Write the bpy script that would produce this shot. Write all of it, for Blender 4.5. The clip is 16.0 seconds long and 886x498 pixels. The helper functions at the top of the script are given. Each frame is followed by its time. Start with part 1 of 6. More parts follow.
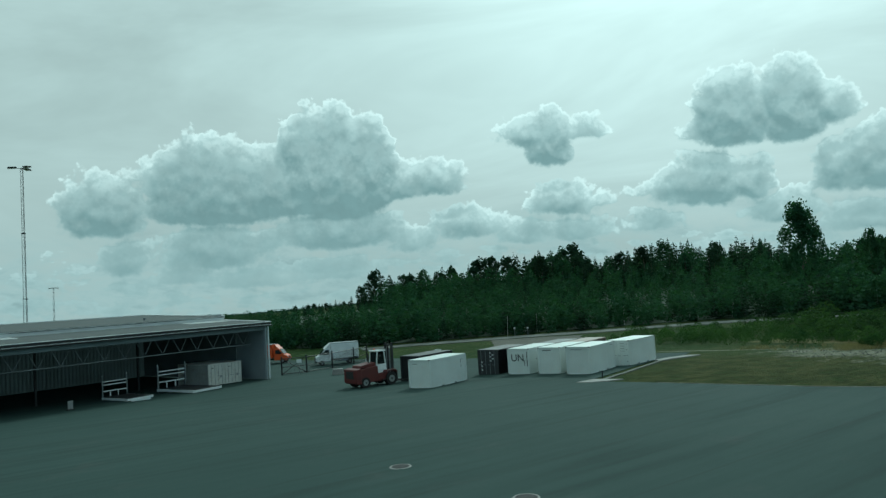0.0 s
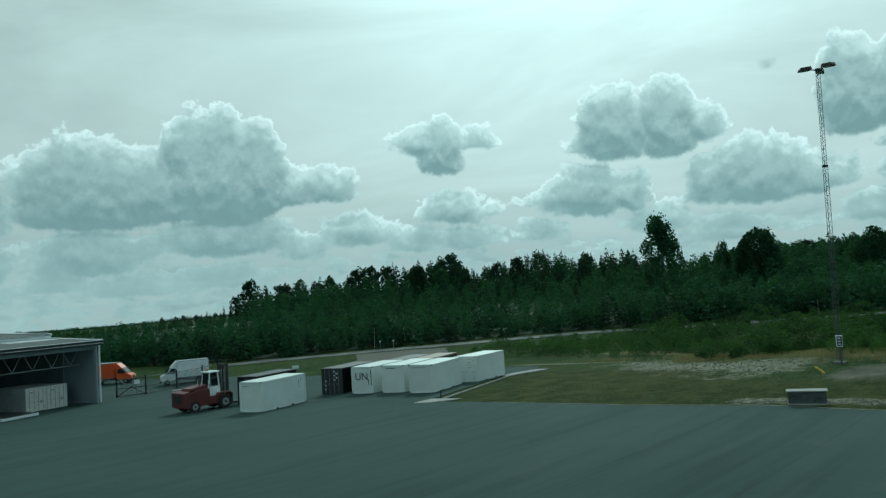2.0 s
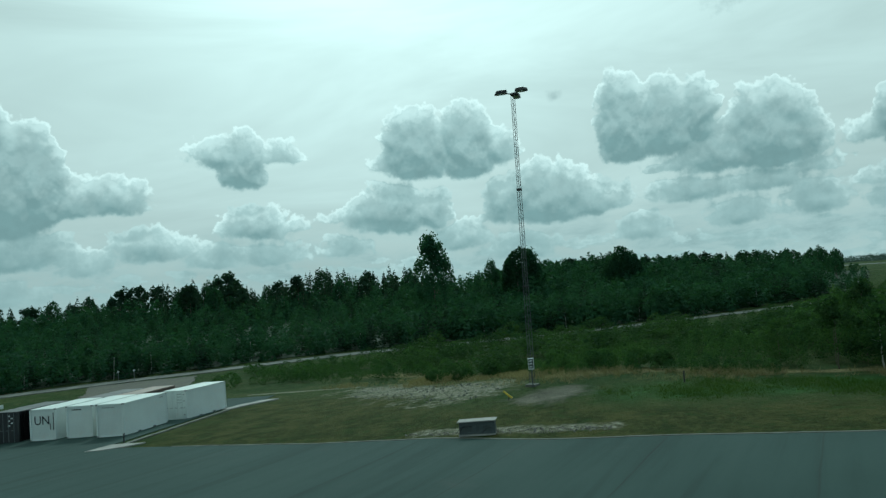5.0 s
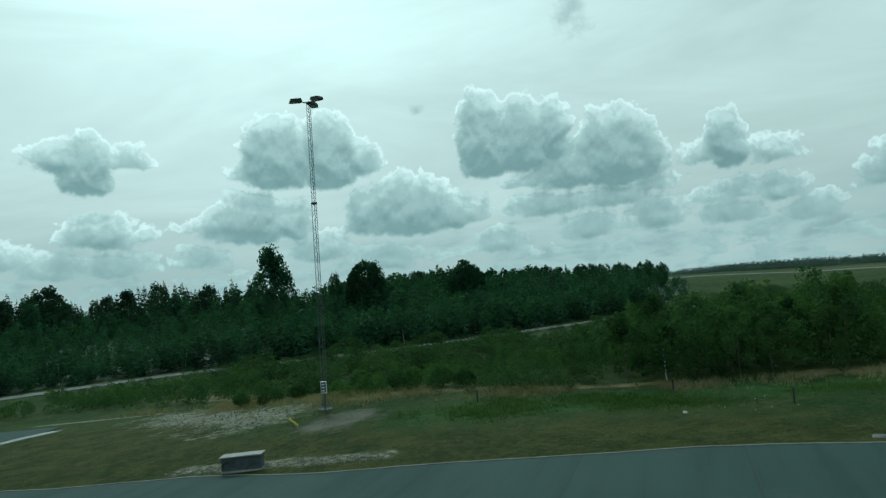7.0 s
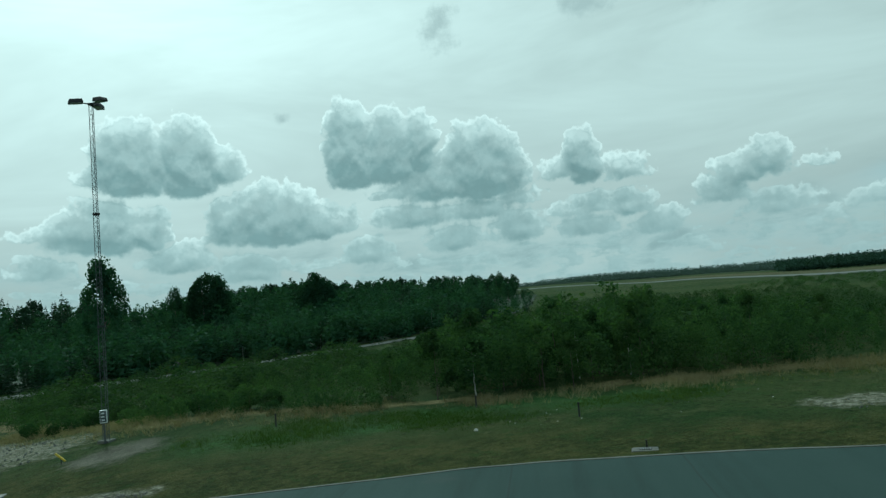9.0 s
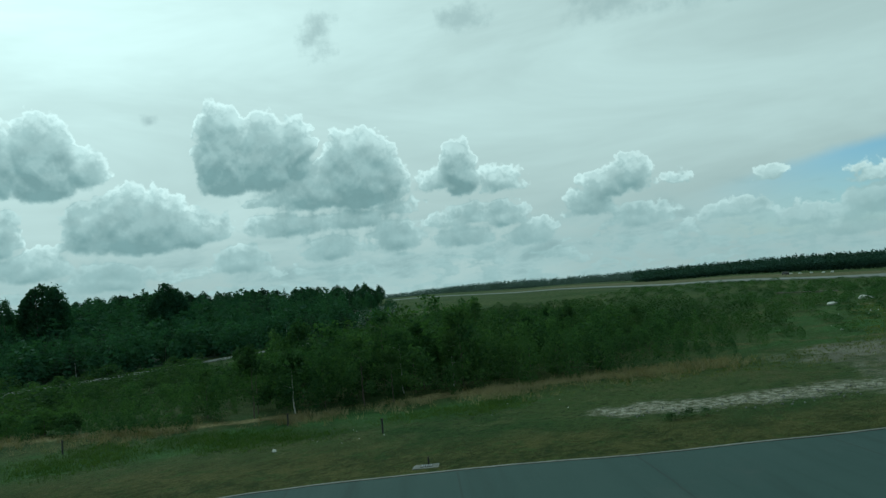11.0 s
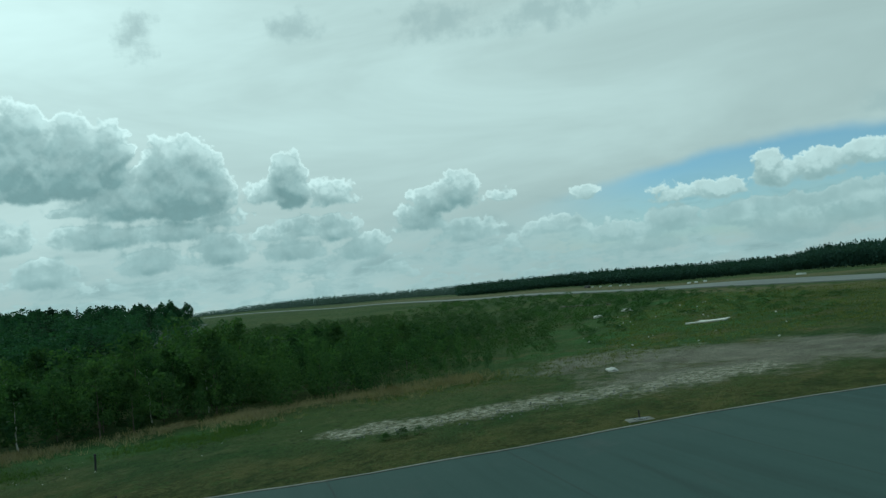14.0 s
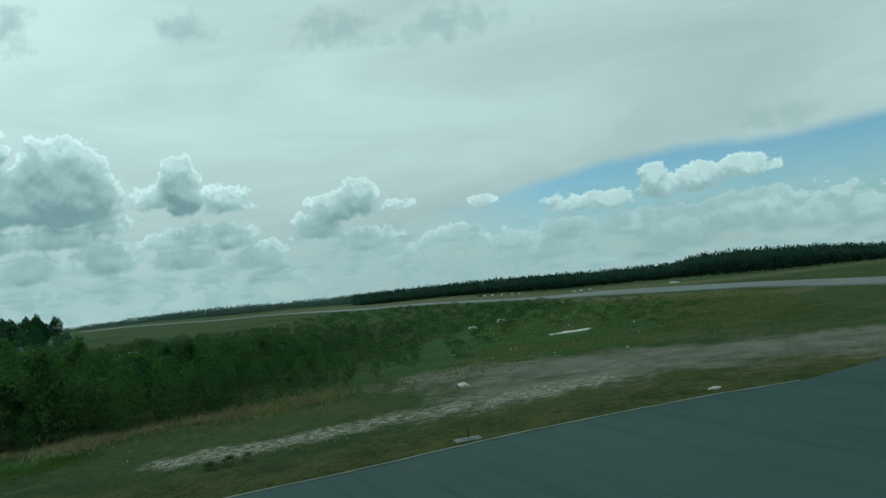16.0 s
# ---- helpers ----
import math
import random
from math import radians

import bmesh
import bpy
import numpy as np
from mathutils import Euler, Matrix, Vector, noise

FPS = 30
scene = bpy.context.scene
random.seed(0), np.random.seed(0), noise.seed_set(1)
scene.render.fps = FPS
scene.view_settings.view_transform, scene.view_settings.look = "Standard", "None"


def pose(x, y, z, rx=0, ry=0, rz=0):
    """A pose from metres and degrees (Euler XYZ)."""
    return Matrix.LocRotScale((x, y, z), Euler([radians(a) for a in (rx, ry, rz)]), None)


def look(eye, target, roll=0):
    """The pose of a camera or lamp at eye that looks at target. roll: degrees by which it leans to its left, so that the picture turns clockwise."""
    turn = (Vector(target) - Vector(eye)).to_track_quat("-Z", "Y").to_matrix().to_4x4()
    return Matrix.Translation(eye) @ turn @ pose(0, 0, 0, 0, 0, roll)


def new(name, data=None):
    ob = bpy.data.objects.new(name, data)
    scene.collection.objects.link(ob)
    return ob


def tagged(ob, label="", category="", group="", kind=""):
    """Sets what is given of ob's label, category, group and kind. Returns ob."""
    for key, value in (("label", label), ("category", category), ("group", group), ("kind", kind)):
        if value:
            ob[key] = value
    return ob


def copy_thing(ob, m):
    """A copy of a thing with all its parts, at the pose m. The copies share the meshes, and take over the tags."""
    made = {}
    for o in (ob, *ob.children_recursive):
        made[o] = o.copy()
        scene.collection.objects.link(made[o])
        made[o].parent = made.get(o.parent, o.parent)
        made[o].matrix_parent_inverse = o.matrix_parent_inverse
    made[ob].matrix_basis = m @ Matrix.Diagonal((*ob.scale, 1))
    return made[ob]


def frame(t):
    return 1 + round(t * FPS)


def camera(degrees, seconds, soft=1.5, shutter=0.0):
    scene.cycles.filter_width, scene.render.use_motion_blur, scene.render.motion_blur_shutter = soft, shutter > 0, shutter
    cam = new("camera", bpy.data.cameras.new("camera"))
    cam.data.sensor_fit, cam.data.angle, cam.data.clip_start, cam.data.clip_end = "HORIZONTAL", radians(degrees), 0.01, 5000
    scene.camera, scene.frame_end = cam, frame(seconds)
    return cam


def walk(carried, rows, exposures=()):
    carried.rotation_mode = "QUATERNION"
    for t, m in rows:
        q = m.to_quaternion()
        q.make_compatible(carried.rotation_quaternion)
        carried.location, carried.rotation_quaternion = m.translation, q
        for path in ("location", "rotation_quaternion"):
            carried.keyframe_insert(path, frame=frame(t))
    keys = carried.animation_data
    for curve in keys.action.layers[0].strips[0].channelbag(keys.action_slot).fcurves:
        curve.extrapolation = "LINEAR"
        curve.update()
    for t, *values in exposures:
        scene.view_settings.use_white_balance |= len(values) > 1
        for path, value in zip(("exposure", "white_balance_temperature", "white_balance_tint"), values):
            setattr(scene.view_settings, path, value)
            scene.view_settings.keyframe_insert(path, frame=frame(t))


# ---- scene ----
cam = camera(63.19, 16.0, soft=1.4)
PATH = [
    (0.0, pose(0.000, -0.000, 8.004, 93.504, 3.568, 0.100)),
    (0.5, pose(1.131, 0.651, 8.089, 93.522, 3.722, -1.741)),
    (1.0, pose(2.305, 1.281, 8.189, 93.574, 3.767, -3.912)),
    (1.5, pose(3.519, 1.861, 8.306, 93.583, 3.782, -6.066)),
    (2.0, pose(4.808, 2.372, 8.406, 93.618, 3.790, -8.519)),
    (2.5, pose(6.170, 2.781, 8.447, 93.687, 4.011, -10.873)),
    (3.0, pose(7.600, 3.121, 8.455, 93.736, 4.214, -13.474)),
    (3.5, pose(9.019, 3.441, 8.458, 93.760, 4.372, -15.914)),
    (4.0, pose(10.482, 3.730, 8.472, 93.774, 4.459, -18.645)),
    (4.5, pose(11.927, 3.974, 8.478, 93.798, 4.569, -21.278)),
    (5.0, pose(13.343, 4.144, 8.491, 93.818, 4.670, -23.942)),
    (5.5, pose(14.717, 4.227, 8.509, 93.834, 4.770, -26.632)),
    (6.0, pose(16.036, 4.218, 8.531, 93.847, 4.874, -29.339)),
    (6.5, pose(17.290, 4.117, 8.554, 93.855, 4.990, -32.056)),
    (7.0, pose(18.472, 3.899, 8.577, 93.837, 5.112, -34.891)),
    (7.5, pose(19.568, 3.658, 8.590, 93.833, 5.224, -37.499)),
    (8.0, pose(20.616, 3.346, 8.568, 93.826, 5.425, -40.257)),
    (8.5, pose(21.590, 2.931, 8.537, 93.785, 5.573, -42.804)),
    (9.0, pose(22.564, 2.442, 8.508, 93.772, 5.683, -45.446)),
    (9.5, pose(23.458, 1.904, 8.482, 93.733, 5.751, -47.961)),
    (10.0, pose(24.270, 1.310, 8.447, 93.688, 5.806, -50.426)),
    (10.5, pose(24.992, 0.668, 8.402, 93.637, 5.858, -52.846)),
    (11.0, pose(25.624, -0.013, 8.348, 93.584, 5.916, -55.223)),
    (11.5, pose(26.174, -0.723, 8.287, 93.528, 5.983, -57.558)),
    (12.0, pose(26.641, -1.476, 8.219, 93.483, 6.078, -59.929)),
    (12.5, pose(27.080, -2.218, 8.151, 93.426, 6.168, -62.093)),
    (13.0, pose(27.508, -2.948, 8.121, 93.384, 6.253, -64.363)),
    (13.5, pose(27.930, -3.626, 8.124, 93.328, 6.378, -66.442)),
    (14.0, pose(28.354, -4.277, 8.144, 93.281, 6.545, -68.617)),
    (14.5, pose(28.776, -4.899, 8.183, 93.226, 6.683, -70.645)),
    (15.0, pose(29.180, -5.540, 8.209, 93.153, 6.789, -72.734)),
    (15.5, pose(29.560, -6.167, 8.218, 93.092, 6.907, -74.652)),
    (16.0, pose(29.941, -6.806, 8.224, 93.020, 7.012, -76.658)),
]
walk(cam, PATH, exposures=[(0.0, 0.0, 5480, -20.5), (16.0, 0.0, 5480, -20.5)])

# ---------------------------------------------------------------- world, sun
SUN_AZ, SUN_EL = 20.0, 37.0          # degrees right of +y, above the horizon



class Graph:
    """Short calls for building node trees."""

    def __init__(self, tree):
        self.tree, self.nodes, self.links = tree, tree.nodes, tree.links

    def put(self, value, target):
        if isinstance(value, bpy.types.NodeSocket):
            self.links.new(value, target)
        else:
            target.default_value = value

    def math(self, op, a, b=0.0, c=0.0, clamp=False):
        n = self.nodes.new("ShaderNodeMath")
        n.operation, n.use_clamp = op, clamp
        for v, s in zip((a, b, c), n.inputs):
            self.put(v, s)
        return n.outputs[0]

    def vec(self, op, a, b=(0, 0, 0), c=(0, 0, 0)):
        n = self.nodes.new("ShaderNodeVectorMath")
        n.operation = op
        self.put(a, n.inputs[0])
        self.put(b, n.inputs[1])
        if op == "MULTIPLY_ADD":
            self.put(c, n.inputs[2])
        return n.outputs["Value"] if op in ("LENGTH", "DOT_PRODUCT") else n.outputs["Vector"]

    def smooth(self, v, lo, hi, to_lo=0.0, to_hi=1.0):
        n = self.nodes.new("ShaderNodeMapRange")
        n.interpolation_type = "SMOOTHSTEP"
        for i, w in enumerate((v, lo, hi, to_lo, to_hi)):
            self.put(w, n.inputs[i])
        return n.outputs[0]

    def mix(self, f, a, b, blend="MIX"):
        n = self.nodes.new("ShaderNodeMix")
        n.data_type, n.blend_type = "RGBA", blend
        self.put(f, n.inputs[0])
        for v, s in ((a, n.inputs[6]), (b, n.inputs[7])):
            self.put((*v, 1.0) if isinstance(v, tuple) and len(v) == 3 else v, s)
        return n.outputs[2]

    def noise(self, v, scale, detail=4.0, rough=0.55, distort=0.0):
        n = self.nodes.new("ShaderNodeTexNoise")
        n.inputs["Scale"].default_value, n.inputs["Detail"].default_value = scale, detail
        n.inputs["Roughness"].default_value, n.inputs["Distortion"].default_value = rough, distort
        self.put(v, n.inputs["Vector"])
        return n.outputs[0]

    def voronoi(self, v, scale, feature="SMOOTH_F1"):
        n = self.nodes.new("ShaderNodeTexVoronoi")
        n.feature = feature
        n.inputs["Scale"].default_value = scale
        self.put(v, n.inputs["Vector"])
        return n.outputs["Distance"]

    def xyz(self, x, y, z):
        n = self.nodes.new("ShaderNodeCombineXYZ")
        for v, s in zip((x, y, z), n.inputs):
            self.put(v, s)
        return n.outputs[0]


# Cumulus heaps: degrees right of +y, degrees up to the flat base, half width, height
HEAPS_LEFT = [(-25.2, 6.2, 3.0, 4.0), (-17.2, 7.2, 5.3, 5.7), (-13.0, 7.5, 5.1, 4.8), (-7.9, 7.8, 4.4, 7.2), (-10.1, 7.9, 2.6, 6.9), (-5.2, 8.1, 2.0, 6.1), (-0.4, 8.2, 2.7, 2.6), (-3.3, 8.0, 2.7, 2.7), (-17.3, 3.4, 4.3, 3.2), (-8.0, 4.5, 5.3, 3.3), (-23.6, 3.0, 1.7, 2.3), (-13.7, 4.3, 2.1, 1.7), (1.9, 4.8, 2.9, 2.2), (-2.2, 3.7, 2.0, 2.0), (-14.7, 1.5, 4.6, 1.7), (-19.6, 2.0, 2.8, 1.5), (-8.2, 1.8, 4.4, 1.8), (9.1, 10.1, 2.0, 4.1), (7.3, 11.3, 2.2, 2.2), (11.7, 11.5, 2.2, 1.5)]
HEAPS_SUNWARD = [(22.7, 10.3, 2.7, 5.0), (26.7, 10.1, 2.4, 5.1), (29.3, 10.5, 1.5, 2.6), (20.3, 10.4, 1.1, 1.5), (16.3, 6.5, 1.6, 1.1), (20.0, 6.0, 3.4, 3.3), (21.3, 5.9, 1.8, 3.6), (23.6, 5.9, 1.6, 2.9), (9.8, 5.8, 2.6, 2.4), (8.5, 5.9, 1.7, 2.0), (12.7, 6.1, 1.3, 1.1), (10.7, 3.7, 3.1, 1.8), (16.6, 4.0, 2.0, 1.7), (25.6, 3.9, 2.7, 2.0), (30.8, 2.8, 3.0, 2.0), (40.0, 3.4, 2.0, 1.9), (6.4, 3.8, 2.6, 1.8), (2.2, 4.5, 2.5, 2.4)]
HEAPS_MIDDLE = [(32.7, 5.8, 4.0, 4.2), (29.2, 6.1, 1.7, 3.1), (36.2, 5.8, 2.7, 2.7), (38.4, 5.9, 1.1, 1.6), (39.3, 10.2, 2.2, 5.7), (42.2, 10.2, 2.7, 5.0), (44.8, 10.9, 1.4, 4.1), (49.7, 8.3, 3.3, 5.3), (46.0, 8.1, 3.6, 3.3), (42.7, 8.2, 2.7, 1.3), (51.9, 8.9, 1.3, 2.6), (43.9, 5.9, 3.4, 2.0), (48.9, 6.0, 4.0, 1.8), (51.6, 6.8, 2.6, 1.3), (46.9, 3.8, 2.4, 2.2), (51.8, 4.1, 2.2, 2.4), (57.5, 8.3, 1.4, 3.9), (55.7, 8.4, 1.7, 1.7), (60.6, 7.7, 2.0, 1.9), (60.7, 5.1, 1.8, 2.2), (56.2, 5.4, 2.3, 1.3), (58.3, 5.5, 1.6, 1.5), (57.3, 3.8, 2.5, 1.9), (62.5, 3.4, 2.3, 1.7)]
HEAPS_RIGHT = [(69.3, 6.4, 2.6, 2.2), (70.7, 6.7, 1.8, 2.6), (73.9, 6.6, 1.6, 1.0), (67.3, 5.1, 2.2, 1.8), (80.4, 5.8, 1.0, 0.9), (87.5, 4.8, 2.6, 1.2), (90.5, 4.6, 2.5, 1.5), (94.0, 5.0, 1.4, 2.3), (96.9, 5.0, 2.0, 1.9), (100.1, 5.5, 1.7, 1.7), (102.3, 5.5, 1.1, 0.6), (77.4, 3.5, 2.2, 1.3), (79.2, 3.5, 1.3, 1.2), (82.3, 2.4, 1.8, 1.6), (86.8, 2.7, 2.2, 2.0), (91.6, 2.5, 2.5, 1.9), (95.2, 1.1, 3.2, 3.0), (98.9, 1.9, 2.7, 2.5), (101.6, 1.5, 1.5, 2.8), (104.4, 1.1, 2.1, 2.0), (107.5, 1.0, 2.0, 2.1), (106.7, 2.7, 1.0, 1.2), (71.2, 3.8, 2.7, 1.6), (84.9, 1.4, 2.6, 1.8)]
WISPS = [(47.2, 20.9, 1.9, 2.1), (59.1, 21.2, 2.7, 1.5), (70.5, 20.7, 4.6, 2.0), (79.5, 20.3, 7.0, 1.8), (34.1, 14.8, 0.8, 0.6), (103.2, 9.2, 4.2, 1.5)]


def cloud_group():
    """Depth, in degrees, inside the nearest heap (over 0 within it) at a place of the sky given in degrees."""
    tree = bpy.data.node_groups.new("cloud_depth", "ShaderNodeTree")
    tree.interface.new_socket("Place", in_out="INPUT", socket_type="NodeSocketVector")
    tree.interface.new_socket("Depth", in_out="OUTPUT", socket_type="NodeSocketFloat")
    tree.interface.new_socket("Soft", in_out="OUTPUT", socket_type="NodeSocketFloat")
    g = Graph(tree)
    place = g.nodes.new("NodeGroupInput").outputs[0]
    warp = g.vec("MULTIPLY_ADD", g.xyz(g.noise(place, 0.5, 3.0), g.noise(g.vec("ADD", place, (31, 7, 3)), 0.5, 3.0), 0.0), (2.0, 1.3, 0), (-1.0, -0.65, 0))
    p = g.vec("ADD", place, warp)
    sep = g.nodes.new("ShaderNodeSeparateXYZ")
    g.put(p, sep.inputs[0])
    flat = g.nodes.new("ShaderNodeSeparateXYZ")
    g.put(g.vec("MULTIPLY_ADD", warp, (0, 0.22, 0), place), flat.inputs[0])
    p3 = g.xyz(sep.outputs[0], sep.outputs[1], flat.outputs[1])
    near = -4.0
    for u, base, rx, tall in HEAPS_LEFT + HEAPS_SUNWARD + HEAPS_MIDDLE + HEAPS_RIGHT:
        ry, v, rx = tall * 0.80 + 0.16, base + tall * 0.25, rx * 1.12 + 0.15
        k = 2.6 / ry
        q = g.vec("MULTIPLY_ADD", p3, (1 / rx, 1 / ry, -k), (-u / rx, -v / ry, k * (base + 0.12)))
        d = g.vec("LENGTH", g.vec("MAXIMUM", q, (-99, -99, 0)))
        n = g.nodes.new("ShaderNodeMath")
        n.operation = "SMOOTH_MAX"
        g.put(near, n.inputs[0])
        g.put(g.math("MULTIPLY_ADD", d, -ry, ry), n.inputs[1])
        n.inputs[2].default_value = 0.55
        near = n.outputs[0]
    # smaller heaps crowd towards the horizon
    far = g.noise(g.vec("MULTIPLY", place, (0.30, 0.95, 0)), 1.0, 3.0, 0.55, 0.2)
    far = g.math("MULTIPLY", g.math("SUBTRACT", far, g.smooth(sep.outputs[1], 2.6, 6.6, 0.43, 0.95)), 2.6)
    near = g.math("MAXIMUM", near, far)
    near = g.math("MULTIPLY_ADD", g.math("SUBTRACT", g.noise(g.vec("ADD", place, (5, 3, 9)), 0.55, 3.0, 0.6), 0.5), 1.5, near)
    # rounded cauliflower tops at three sizes
    size = g.smooth(flat.outputs[1], 1.0, 7.0, 0.45, 1.0)
    puffs = g.math("MULTIPLY", g.math("SUBTRACT", 0.42, g.voronoi(place, 0.95)), size)
    fine = g.math("MULTIPLY", g.math("SUBTRACT", 0.38, g.voronoi(g.vec("ADD", place, g.vec("MULTIPLY", warp, (0.5, 0.5, 0))), 2.3, "F1")), size)
    tiny = g.math("SUBTRACT", 0.36, g.voronoi(place, 5.2, "F1"))
    soft = g.math("MULTIPLY_ADD", puffs, 0.75, near)
    depth = g.math("MULTIPLY_ADD", fine, 0.36, soft)
    depth = g.math("MULTIPLY_ADD", tiny, 0.14, depth)
    depth = g.math("MULTIPLY_ADD", g.math("SUBTRACT", g.noise(place, 2.2, 5.0, 0.6), 0.5), 0.35, depth)
    out = g.nodes.new("NodeGroupOutput")
    g.put(depth, out.inputs[0])
    g.put(soft, out.inputs[1])
    return tree


def make_world():
    world = bpy.data.worlds.new("sky")
    scene.world = world
    world.use_nodes = True
    world.node_tree.nodes.clear()
    g = Graph(world.node_tree)
    way = g.nodes.new("ShaderNodeTexCoord").outputs["Generated"]
    sep = g.nodes.new("ShaderNodeSeparateXYZ")
    g.put(way, sep.inputs[0])
    x, y, z = sep.outputs
    deg = 180 / math.pi
    u = g.math("MULTIPLY", g.math("ARCTAN2", x, y), deg)
    v = g.math("MULTIPLY", g.math("ARCSINE", z), deg)
    place = g.xyz(u, v, 0.0)
    sky = g.nodes.new("ShaderNodeTexSky")
    sky.sky_type, sky.sun_disc = "NISHITA", False
    sky.sun_elevation, sky.sun_rotation = radians(SUN_EL), radians(SUN_AZ)
    sky.air_density, sky.dust_density, sky.ozone_density = 1.0, 0.6, 1.5
    blue = g.vec("MULTIPLY", sky.outputs[0], (0.075, 0.085, 0.095))
    # high veil of ice cloud, open over the far right of the horizon
    a, e = radians(SUN_AZ), radians(SUN_EL)
    toward = g.math("MAXIMUM", g.vec("DOT_PRODUCT", way, (math.sin(a) * math.cos(e), math.cos(a) * math.cos(e), math.sin(e))), 0.0)
    glow = g.math("POWER", toward, 20.0)
    wide = g.math("POWER", toward, 4.0)
    streak = g.noise(g.vec("MULTIPLY", place, (0.03, 0.11, 0)), 1.0, 5.0, 0.6, 0.6)
    lum = g.math("MULTIPLY_ADD", wide, 0.15, 0.555)
    lum = g.math("MULTIPLY_ADD", glow, 0.7, lum)
    lum = g.math("MULTIPLY", lum, g.smooth(v, 0.0, 12.0, 0.80, 1.0))
    lum = g.math("MULTIPLY", lum, g.smooth(streak, 0.25, 0.75, 0.86, 1.12))
    lum = g.math("MULTIPLY", lum, g.math("MULTIPLY", g.smooth(u, -25.0, 55.0, 0.97, 1.09), g.smooth(u, 62.0, 100.0, 1.0, 0.94)))
    veil = g.vec("MULTIPLY", g.xyz(lum, lum, lum), (0.965, 1.0, 0.995))
    edge = g.math("ADD", v, g.math("MULTIPLY", g.math("SUBTRACT", g.noise(place, 0.12, 4.0), 0.5), 2.0))
    limit = g.smooth(u, 72.0, 92.0, 5.6, 8.4)
    limit = g.math("ADD", limit, g.smooth(u, 115.0, 175.0, 0.0, 40.0))
    hole = g.math("MULTIPLY", g.smooth(g.math("SUBTRACT", limit, edge), -0.2, 0.9), g.smooth(u, 73.0, 88.0, 0.0, 0.9))
    hole = g.math("MULTIPLY", hole, g.smooth(v, 1.0, 3.0))
    base = g.mix(hole, veil, blue)
    # heaps
    group = cloud_group()
    depth = []
    for shift in ((0, 0, 0), (0.08, 0.55, 0), (0.2, 1.7, 0)):
        n = g.nodes.new("ShaderNodeGroup")
        n.node_tree = group
        g.put(g.vec("ADD", place, shift), n.inputs[0])
        depth.append(n.outputs)
    here = depth[0][0]
    form = g.math("SUBTRACT", depth[0][1], depth[1][1])
    lump = g.math("SUBTRACT", here, depth[1][0])
    cover = g.smooth(here, -0.04, g.smooth(form, -0.40, 0.28, 0.85, 0.22))
    cover = g.math("MULTIPLY", cover, g.smooth(v, 0.3, 6.0, 0.72, 0.97))
    # the sun stands behind and above: thin tops shine, thick bodies and flat bases stay grey
    under = g.smooth(depth[2][1], -1.3, 1.1)
    rim = g.math("MULTIPLY", g.smooth(here, 0.85, 0.08), g.smooth(form, -0.06, 0.36))
    knob = g.math("MULTIPLY", g.smooth(lump, 0.10, 0.80), g.smooth(under, 0.75, 0.0, 0.10, 0.50))
    rim = g.math("MAXIMUM", g.math("MULTIPLY", rim, g.smooth(under, 1.0, 0.25, 0.40, 1.0)), knob)
    rim = g.math("MULTIPLY", rim, g.smooth(v, 1.0, 6.0, 0.40, 1.0))
    dark = g.math("MULTIPLY_ADD", under, 0.66, g.smooth(form, 0.45, -0.90, 0.0, 0.34))
    dark = g.math("MULTIPLY", dark, g.smooth(here, 0.0, 1.4, 0.25, 1.0))
    dark = g.math("MULTIPLY", dark, g.smooth(lump, -0.8, 0.8, 1.08, 0.90), clamp=True)
    # away from the sun the heaps are lit from the front
    dark = g.math("MULTIPLY", dark, g.smooth(u, 62.0, 92.0, 1.0, 0.62))
    rim = g.math("MAXIMUM", rim, g.math("MULTIPLY", g.smooth(u, 66.0, 92.0, 0.0, 0.62), g.math("MULTIPLY", g.smooth(lump, -0.1, 0.6), g.smooth(under, 1.0, 0.3, 0.2, 1.0))))
    billow = g.smooth(g.noise(place, 0.8, 5.0, 0.55), 0.3, 0.7, 0.94, 1.06)
    bright = g.math("MULTIPLY", g.math("MULTIPLY_ADD", wide, 0.26, 0.77), billow)
    grey = g.math("MULTIPLY", g.math("MULTIPLY_ADD", wide, 0.06, 0.285), billow)
    lit = g.vec("MULTIPLY", g.xyz(bright, bright, bright), (0.97, 1.0, 1.0))
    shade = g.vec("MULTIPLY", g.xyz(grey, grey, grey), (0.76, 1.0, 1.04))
    middle = g.math("MULTIPLY", g.math("MULTIPLY_ADD", wide, 0.15, 0.50), billow)
    heap = g.mix(dark, g.vec("MULTIPLY", g.xyz(middle, middle, middle), (0.90, 1.0, 1.01)), shade)
    heap = g.mix(rim, heap, lit)
    heap = g.mix(g.smooth(v, 9.0, 0.5, 0.0, 0.42), heap, (0.34, 0.425, 0.445))
    # hazy bank near the horizon
    low = g.noise(g.vec("MULTIPLY", place, (0.20, 0.55, 0)), 1.0, 7.0, 0.6, 0.3)
    bank = g.math("MULTIPLY", g.smooth(low, 0.34, 0.62, 0.12, 0.70), g.smooth(v, 8.0, 2.2))
    col = g.mix(bank, base, g.mix(g.smooth(low, 0.5, 0.75), (0.44, 0.51, 0.525), (0.265, 0.34, 0.36)))
    col = g.mix(cover, col, heap)
    # thin grey shreds high up
    wisp = 9.0
